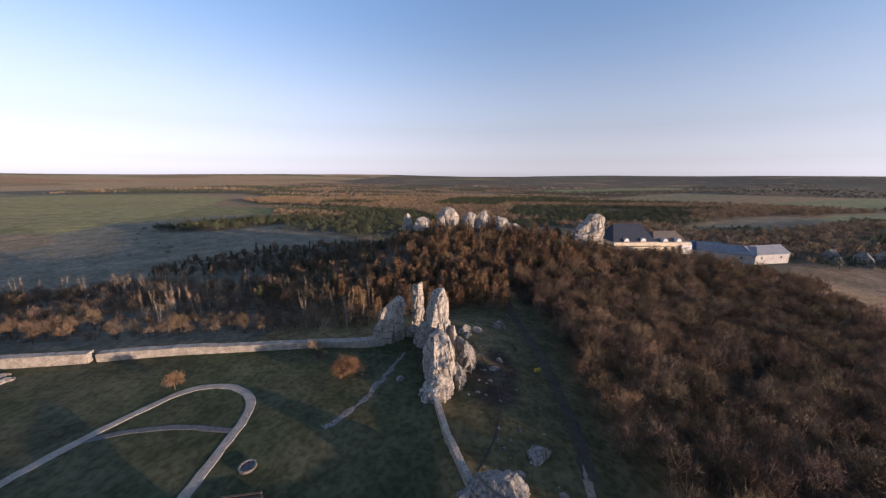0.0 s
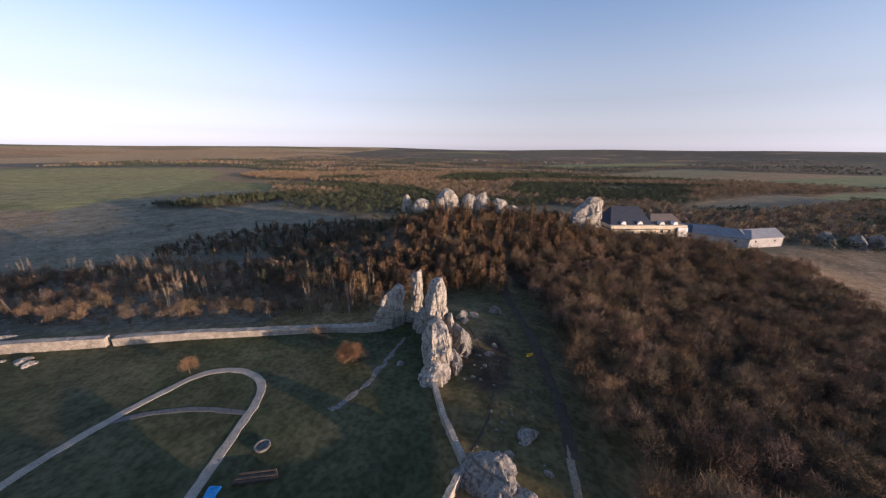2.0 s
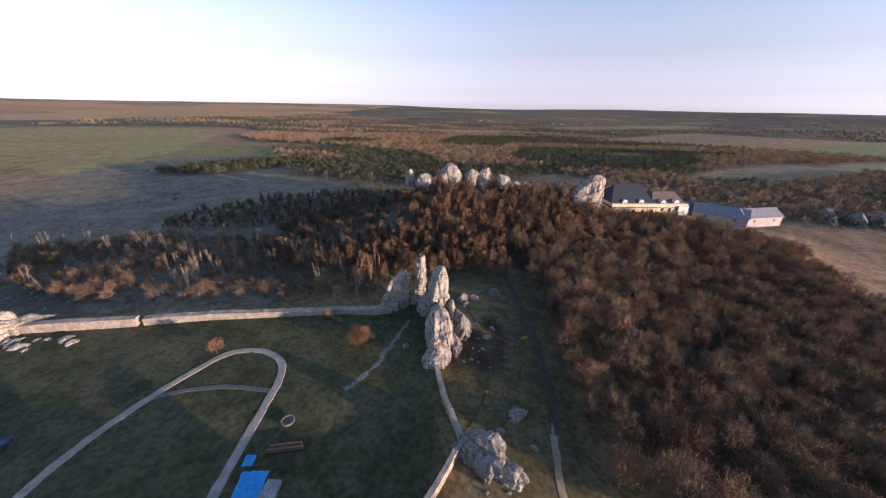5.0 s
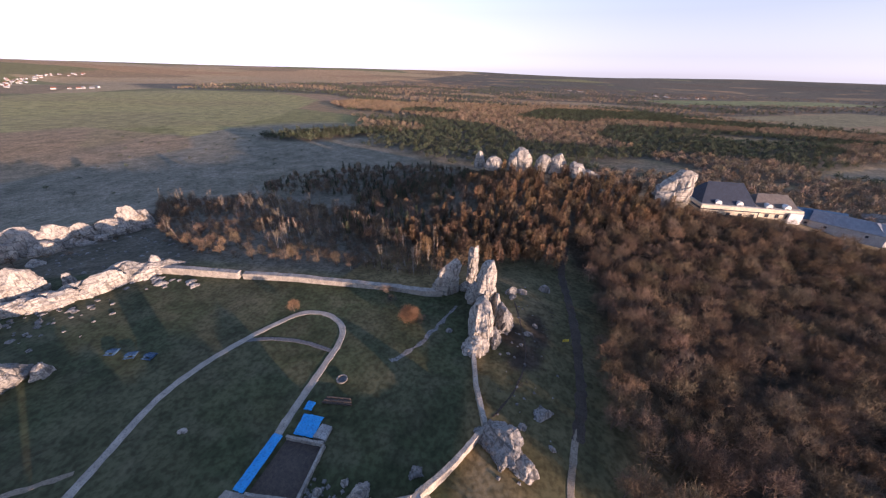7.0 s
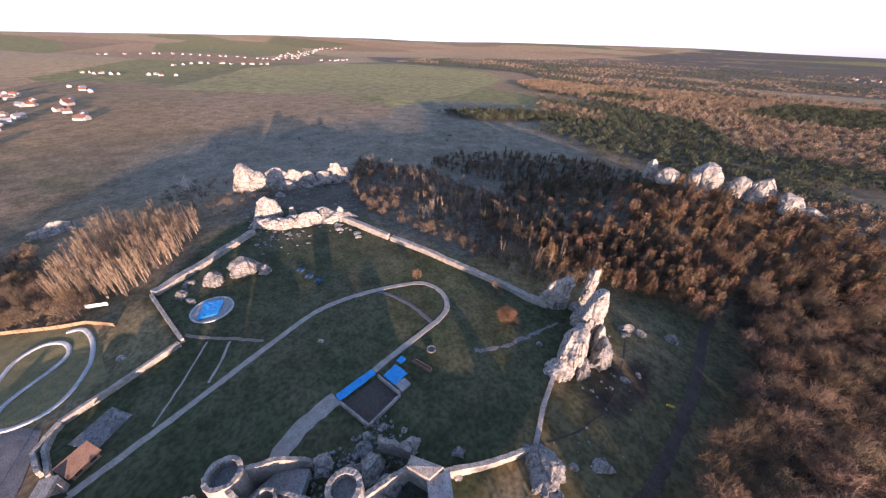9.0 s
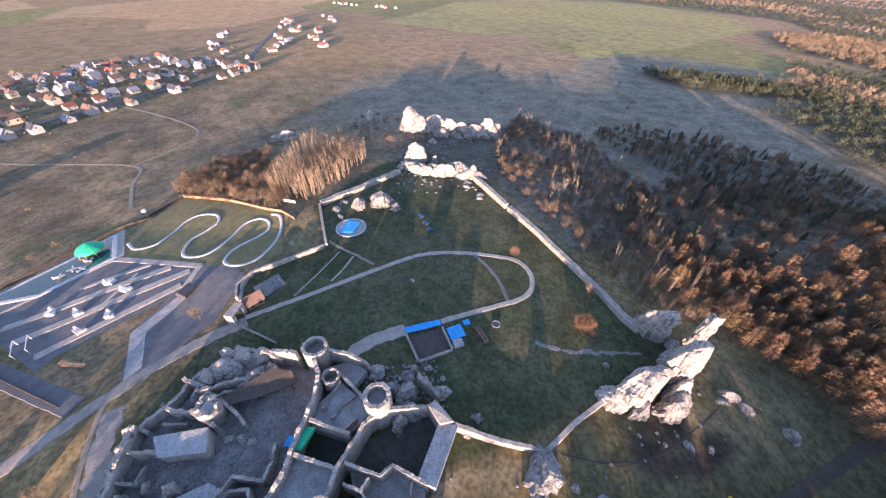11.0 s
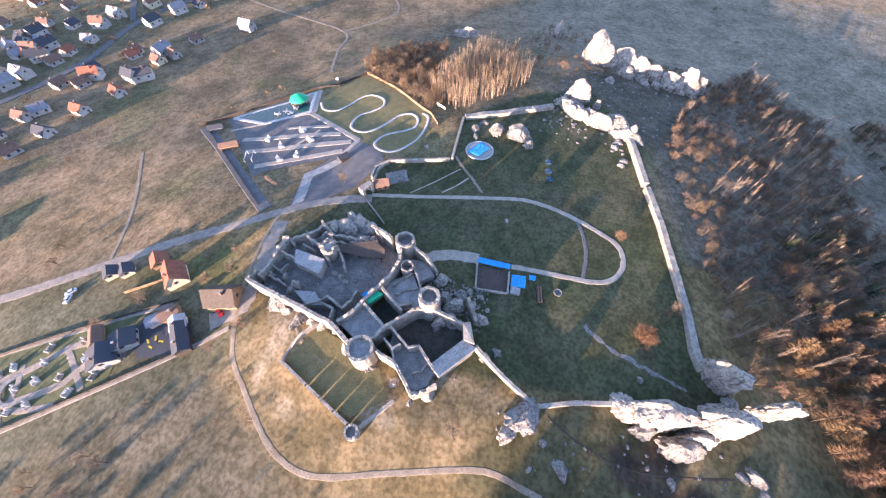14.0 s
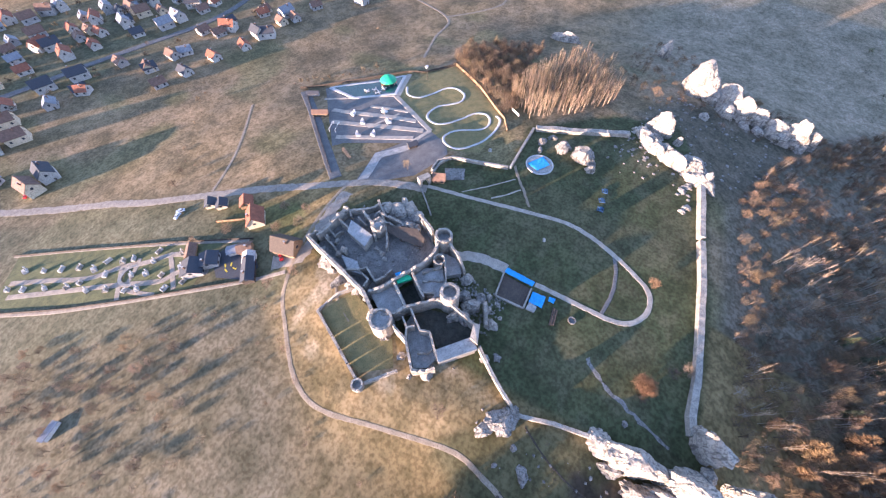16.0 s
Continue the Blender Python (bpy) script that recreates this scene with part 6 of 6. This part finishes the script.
def cone_tree(seed, h=13.0, r=2.7, sprays=260, width=.55, droop=-.15, base=.12, full=.8):
    """A conifer of sprays set in rising whorls."""
    rng = np.random.RandomState(seed)
    out = [(*stick((0, 0, -.6), (0, 0, h * .96), .018 * h, .003 * h, 5), 0)]
    z = h * (base + (1 - base) * rng.uniform(0, 1, sprays) ** .8)
    a = rng.uniform(0, 6.283, sprays)
    reach = r * (1.05 - (z / h)) ** full * rng.uniform(.5, 1.1, sprays)
    b = np.stack([np.cos(a) * reach * .35, np.sin(a) * reach * .35, z], 1)
    d = np.stack([np.cos(a), np.sin(a), droop + rng.normal(size=sprays) * .25], 1)
    v, t = spikes(b, d, reach * .75 + .25, rng.uniform(.6, 1.2, sprays) * width, rng)
    out.append((v, t, 1))
    return merge(out)


def clump_tree(seed, h=11.0, r=4.6, n=76, width=.66):
    """A tree seen from afar: a soft low dome of twigs on a short stem."""
    rng = np.random.RandomState(seed)
    d = rng.normal(size=(n, 3))
    d[:, 2] = np.abs(d[:, 2]) * .9 - .1
    d /= np.linalg.norm(d, axis=1, keepdims=True)
    b = d * np.array((r * .75, r * .75, h * .42)) * rng.uniform(.35, 1, (n, 1)) + np.array((0, 0, h * .3))
    v, t = spikes(b, d + rng.normal(size=(n, 3)) * .4 + np.array((0, 0, .5)), rng.uniform(1.0, 2.4, n), rng.uniform(.6, 1.2, n) * width, rng)
    return merge([(*stick((0, 0, -.6), (0, 0, h * .6), .02 * h, .008 * h, 3), 0), (v, t, 1)])


def wood(name, kinds_, spots_, mats, label, seed, sizes=(.8, 1.25), lean=0.0):
    """Many trees as one mesh: kinds_ are tree shapes, spots_ their places."""
    rng = np.random.RandomState(seed)
    xs, ys = np.array([s[0] for s in spots_]), np.array([s[1] for s in spots_])
    zs = height(xs, ys)
    vs, ts, ms, tones, k = [], [], [], [], 0
    for x, y, z in zip(xs, ys, zs):
        v, t, m = kinds_[rng.randint(len(kinds_))]
        a, s = rng.uniform(0, 6.283), rng.uniform(*sizes)
        c, n = math.cos(a) * s, math.sin(a) * s
        q = np.stack([v[:, 0] * c - v[:, 1] * n, v[:, 0] * n + v[:, 1] * c, v[:, 2] * s * rng.uniform(.85, 1.15)], 1)
        if lean:
            q[:, :2] += q[:, 2:3] * rng.normal(size=(1, 2)) * lean
        vs.append(q + np.array((x, y, z)))
        ts.append(t + k)
        ms.append(m)
        g = rng.uniform(.55, 1.35)
        tones.append(np.tile((g * rng.uniform(.92, 1.12), g, g * rng.uniform(.8, 1.05), 1.0), (len(v), 1)))
        k += len(v)
    me = lay(bpy.data.meshes.new(name), mats[0], np.concatenate(vs), np.concatenate(ts))
    for m in mats[1:]:
        me.materials.append(m)
    me.polygons.foreach_set("material_index", np.concatenate(ms).astype(np.int32))
    at = me.color_attributes.new("tone", "FLOAT_COLOR", "POINT")
    at.data.foreach_set("color", np.concatenate(tones).astype(np.float32).ravel())
    me.update()
    return tagged(new(name, me), label, "trees", kind="stuff")


def scatter(poly, gap, seed, keep=None, inner=0.0):
    rng = np.random.RandomState(seed)
    x0, x1 = min(p[0] for p in poly), max(p[0] for p in poly)
    y0, y1 = min(p[1] for p in poly), max(p[1] for p in poly)
    xs, ys = np.meshgrid(np.arange(x0, x1, gap), np.arange(y0, y1, gap))
    xs, ys = xs.ravel() + rng.uniform(-.5, .5, xs.size) * gap, ys.ravel() + rng.uniform(-.5, .5, ys.size) * gap
    ok = outside(xs, ys, poly) <= 0
    if keep is not None:
        ok &= keep(xs, ys, rng)
    return list(zip(xs[ok], ys[ok]))


BARE = [bare_tree(i, 10.5 + (i % 3), 4.9, 1000, .075) for i in range(6)]
YOUNG = [bare_tree(20 + i, 8.5 + i % 3, 3.3, 420, .07, .22, .9) for i in range(5)]
BIRCHES = [birch_tree(40 + i) for i in range(6)]
LARCHES = [cone_tree(60 + i, 10 + i % 3, 2.9, 460, .28, .25, .18, .42) for i in range(5)]
PINES = [cone_tree(80 + i, 10.5 + i % 3, 2.9, 290, .43, .1, .25) for i in range(5)]
CLUMPS = [clump_tree(100 + i) for i in range(5)]
SPIRES = [cone_tree(120 + i, 13, 3.4, 44, 1.5, .0, .15) for i in range(4)]
# lit copy of the birch bark: orange sunlight is mixed into the colour
BIRCHLIT = mat("sunlit_birch_bark", (0.50, 0.35, 0.22), 0.8, (0.36, 0.25, 0.16), 0.6, 0.2, 6.0)
RUST = mat("rusty_leaves", (0.21, 0.115, 0.06), 0.9, (0.15, 0.085, 0.045), 0.5, 0.0, 8.0, vary=0.3)
BUSHES = [bare_tree(140 + i, 3.0, 2.1, 170, .085, .08, .3, 9) for i in range(4)]


def clear_of_hotel(x, y, rng):
    return ~(((x > 112) & (x < 300) & (y > 179 + .03 * (x - 112)) & (y < 245)) | (np.hypot(x - 350, y - 190) < 60))


wood("bare_woods", BARE[:4], scatter(SOUTH_WOOD, 6.0, 21, lambda x, y, r: r.uniform(size=x.size) < .45), (BARK, TWIGPALE), "sparse grey-brown bare trees in the scrub", 21, sizes=(.35, .65))
wood("bare_woods", BARE, scatter(EAST_WOOD, 6.5, 1, clear_of_hotel), (BARK, TWIG), "dense leafless brown broadleaf wood", 1)
hill = [(66, 96), (50, 100), (16, 80), (-40, 78), (-80, 120), (-100, 200), (-20, 260), (110, 240), (118, 190), (150, 168), (70, 135)]
wood("larch_wood", LARCHES + BARE[:2], scatter(hill, 5.6, 2, lambda x, y, r: (r.uniform(size=x.size) < smooth(-25, 25, x - (y - 120) * .12)) & (y < 200) & (y > 84)), (BARK, LARCH), "orange-brown larch wood on the hill", 2)
wood("pine_wood", PINES, scatter(hill + [], 6.0, 3, lambda x, y, r: (r.uniform(size=x.size) < .42 * smooth(10, -40, x - (y - 120) * .2)) & (y > 95)), (BARK, PINE), "dark green pine wood on the slope", 3, sizes=(.65, 1.05))
wood("bare_woods", BARE, scatter(hill, 7.0, 33, lambda x, y, r: (r.uniform(size=x.size) < .7 * smooth(15, -35, x - (y - 120) * .2)) & (y > 92)), (BARK, TWIG), "grey-brown leafless trees among the pines", 33, sizes=(.75, 1.1))
wood("pine_wood", PINES, scatter([(-80, 200), (-200, 170), (-215, 235), (-120, 320), (40, 330), (120, 260), (20, 240)], 7.0, 4, lambda x, y, r: r.uniform(size=x.size) < .5), (BARK, PINE), "dark green pine wood behind the hill", 4, sizes=(.5, .85))
wood("bare_woods", BARE[:3] + YOUNG[:2], scatter([(-80, 200), (-200, 170), (-215, 235), (-120, 320), (40, 330), (120, 260), (20, 240)], 7.6, 34, lambda x, y, r: r.uniform(size=x.size) < .75), (BARK, TWIG), "grey-brown leafless wood behind the hill", 34, sizes=(.6, 1.0))
LOW_WOOD = [(18, 64), (-60, 54), (-110, 46), (-150, 56), (-200, 86), (-255, 126), (-190, 160), (-100, 150), (-30, 122), (20, 100)]
wood("birch_wood", BIRCHES + YOUNG, scatter(LOW_WOOD, 5.4, 5, lambda x, y, r: r.uniform(size=x.size) < .6 * smooth(.2, .6, blotch(x, y, 34, 5))), (BIRCH, TWIGPALE), "leafless birches below the curtain wall", 5, sizes=(.6, 1.1), lean=.1)
wood("bare_woods", YOUNG, scatter(LOW_WOOD, 5.2, 6, lambda x, y, r: r.uniform(size=x.size) < .95 * smooth(.1, .5, blotch(x, y, 30, 7))), (BARK, TWIG), "brown undergrowth and young trees below the wall", 6, sizes=(.5, 1.1))
wood("brown_thicket", BUSHES, scatter(LOW_WOOD, 4.4, 26, lambda x, y, r: r.uniform(size=x.size) < .8), (BARK, TWIG), "low brown brush on the wood's floor", 26, sizes=(.5, 1.1))
wood("larch_wood", LARCHES, scatter([(40, 96), (62, 104), (66, 130), (30, 140), (-30, 118), (-30, 96)], 6.2, 7), (BARK, LARCH), "orange larches at the wood's edge", 7, sizes=(.7, 1.05))
wood("birch_stand", BIRCHES, scatter([(-108, -74), (-126, -98), (-150, -100), (-205, -80), (-195, -52), (-160, -34), (-128, -52)], 3.0, 8, lambda x, y, r: r.uniform(size=x.size) < .9), (BIRCHLIT, TWIGPALE), "pale leafless birch stand outside the walls", 8, sizes=(.8, 1.1))
wood("brown_thicket", BUSHES + YOUNG[:2], scatter([(-112, -84), (-104, -90), (-150, -158), (-190, -170), (-215, -110), (-160, -104)], 3.2, 9), (BARK, TWIG), "reddish-brown thicket behind the park fence", 9)
wood("brown_thicket", BUSHES + YOUNG[:1], scatter([(-165, -20), (-215, -50), (-300, -40), (-270, 0), (-222, 30), (-215, 70), (-196, 92), (-180, 78)], 6.5, 10, lambda x, y, r: (r.uniform(size=x.size) < .5)), (BARK, TWIG), "brown thicket round the outer crags", 10)

wood("brown_thicket", BUSHES + YOUNG[:2], scatter([(-214, -6), (-232, 4), (-224, 50), (-212, 92), (-186, 104), (-192, 84), (-204, 60), (-206, 24)], 4.2, 46), (BARK, TWIG), "grey-brown brush behind the outer crags", 46, sizes=(.5, 1.0))
# scrub on the open slopes
SLOPE = [(58, -112), (90, -140), (160, -190), (260, -140), (220, -60), (150, -90), (100, -70), (92, -30), (86, -70)]
wood("scrub", BUSHES, scatter(SLOPE, 7.0, 11, lambda x, y, r: r.uniform(size=x.size) < .45), (BARK, TWIGPALE), "low dry scrub on the slope", 11, sizes=(.5, 1.1))
wood("scrub", BUSHES, scatter([(-400, 80), (-600, 300), (-420, 480), (-240, 330), (-230, 130)], 34, 12, lambda x, y, r: r.uniform(size=x.size) < .5), (BARK, PINE), "dark juniper bushes dotted over the heath", 12, sizes=(.6, 1.8))
wood("scrub", BUSHES, scatter([(46, 8), (60, 20), (66, 60), (52, 56)], 3.4, 13, lambda x, y, r: r.uniform(size=x.size) < .55), (BARK, WOODDARK), "dark low bushes among the crags", 13, sizes=(.25, .5))

wood("scrub", BUSHES, scatter([(60, -260), (0, -190), (-70, -250), (-160, -170), (-300, -180), (-330, -330), (-170, -400), (40, -380)], 13, 27, lambda x, y, r: r.uniform(size=x.size) < .8 * smooth(.5, .8, blotch(x, y, 50, 8))), (BARK, TWIGPALE), "dry weed clumps and low bushes on the meadow", 27, sizes=(.3, .8))
wood("hedge", BUSHES + YOUNG[:1], [(60 - 9 * i + rngv.uniform(-2, 2), -205 - 11 * i + rngv.uniform(-3, 3)) for i in range(16)] + [(-66 - 4 * i, -244 + 3.6 * i - 6) for i in range(14)], (BARK, TWIG), "straggling brown hedge along a field edge", 28, sizes=(.4, .9))

# village gardens and far woods
vt = []
rngt = np.random.RandomState(14)
for p_ in resample(STREET, 12.0):
    for i in range(7):
        vt.append((p_.x + rngt.uniform(-170, 60), p_.y + rngt.uniform(-170, 40)))
wood("garden_trees", CLUMPS, vt, (BARK, TWIG), "bare garden trees among the village houses", 14, sizes=(.4, .8))
wood("garden_trees", BARE, [(50, -112), (44, -132), (38, -138), (26, -146), (22, -134), (30, -130), (60, -118), (-30, -110), (66, -170), (52, -160)], (BARK, TWIGPALE), "bare trees among the cottages", 15, sizes=(.5, .8))


def far_mask(x, y, r):
    ok = (r.uniform(size=x.size) < far_wood(x, y)) & (np.abs(x) < 2.2 * y + 300)
    return ok & clear_of_hotel(x, y, r) & (r.uniform(size=x.size) < smooth(2900, 500, np.hypot(x, y)) + .15)


FAR = [(-900, 260), (-2600, 2600), (2600, 2600), (1500, 150), (400, 180), (120, 280)]
pts = scatter([(-700, 330), (-900, 1000), (300, 1300), (900, 900), (1300, 500), (700, 230), (400, 180), (120, 280)], 8.8, 15, far_mask) + scatter(FAR, 16, 16, lambda x, y, r: far_mask(x, y, r) & (np.hypot(x, y) > 1000))
grove = blotch(np.array([p[0] * .6 for p in pts]), np.array([p[1] for p in pts]), 110, 12)
half = [i for i in range(len(pts)) if grove[i] < .5]
wood("far_pine_woods", CLUMPS, [pts[i] for i in half], (BARK, PINE), "dark pine woods reaching to the horizon", 16, sizes=(.8, 1.3))
keep_ = set(half)
wood("far_bare_woods", CLUMPS, [p for i, p in enumerate(pts) if i not in keep_], (BARK, TWIGPALE), "brown leafless woods reaching to the horizon", 17, sizes=(.8, 1.3))
wood("far_pine_woods", SPIRES + CLUMPS, scatter(COPSE, 7, 18), (BARK, PINE), "dark belt of pines on the heath", 18)
wood("far_bare_woods", CLUMPS, scatter([(350, -60), (430, 100), (480, 220), (700, 260), (900, 100), (500, -150)], 13, 19, lambda x, y, r: r.uniform(size=x.size) < .45), (BARK, TWIG), "brown hedges and copses beyond the hill", 19)


def lone_tree(x, y, shape, mats, name, label):
    v, t, m = shape
    tr = root(name, at_ground(x, y), label, "tree")
    for slot, nm in ((0, "trunk"), (1, "crown")):
        q = t[m == slot]
        used, inv = np.unique(q, return_inverse=True)
        me = lay(bpy.data.meshes.new(nm), mats[slot], v[used], inv.reshape(-1, 3))
        at = me.color_attributes.new("tone", "FLOAT_COLOR", "POINT")
        at.data.foreach_set("color", np.ones(len(used) * 4, np.float32))
        ob = new(nm, me)
        ob.parent = tr


lone_tree(9, 32, bare_tree(200, 5.6, 4.4, 3600, .08, .06, .1, 46), (BARK, RUST), "round_bush", "round rust-brown bush on the shaded lawn")
lone_tree(-35, 22.5, bare_tree(201, 6.2, 2.8, 1200, .08, .2, .5, 22), (BARK, LARCH), "small_tree", "small golden-brown tree inside the path's bend")
lone_tree(-6, 44, bare_tree(202, 5.0, 3.0, 500, .11, .1, .4), (BARK, TWIGPALE), "bush", "bare brown bush below the curtain wall")
lone_tree(14, 33, bare_tree(203, 3.0, 2.2, 200, .08, .1, .4), (BARK, WOODDARK), "bush", "dark low bush on the lawn")
lone_tree(-2, 40, bare_tree(204, 3.4, 2.6, 250, .1, .1, .4), (BARK, WOODDARK), "bush", "dark low bush on the lawn")
lone_tree(59, -26, bare_tree(205, 6.5, 3.4, 400, .09, .2, .5), (BARK, TWIG), "small_tree", "leafless tree on the castle slope")
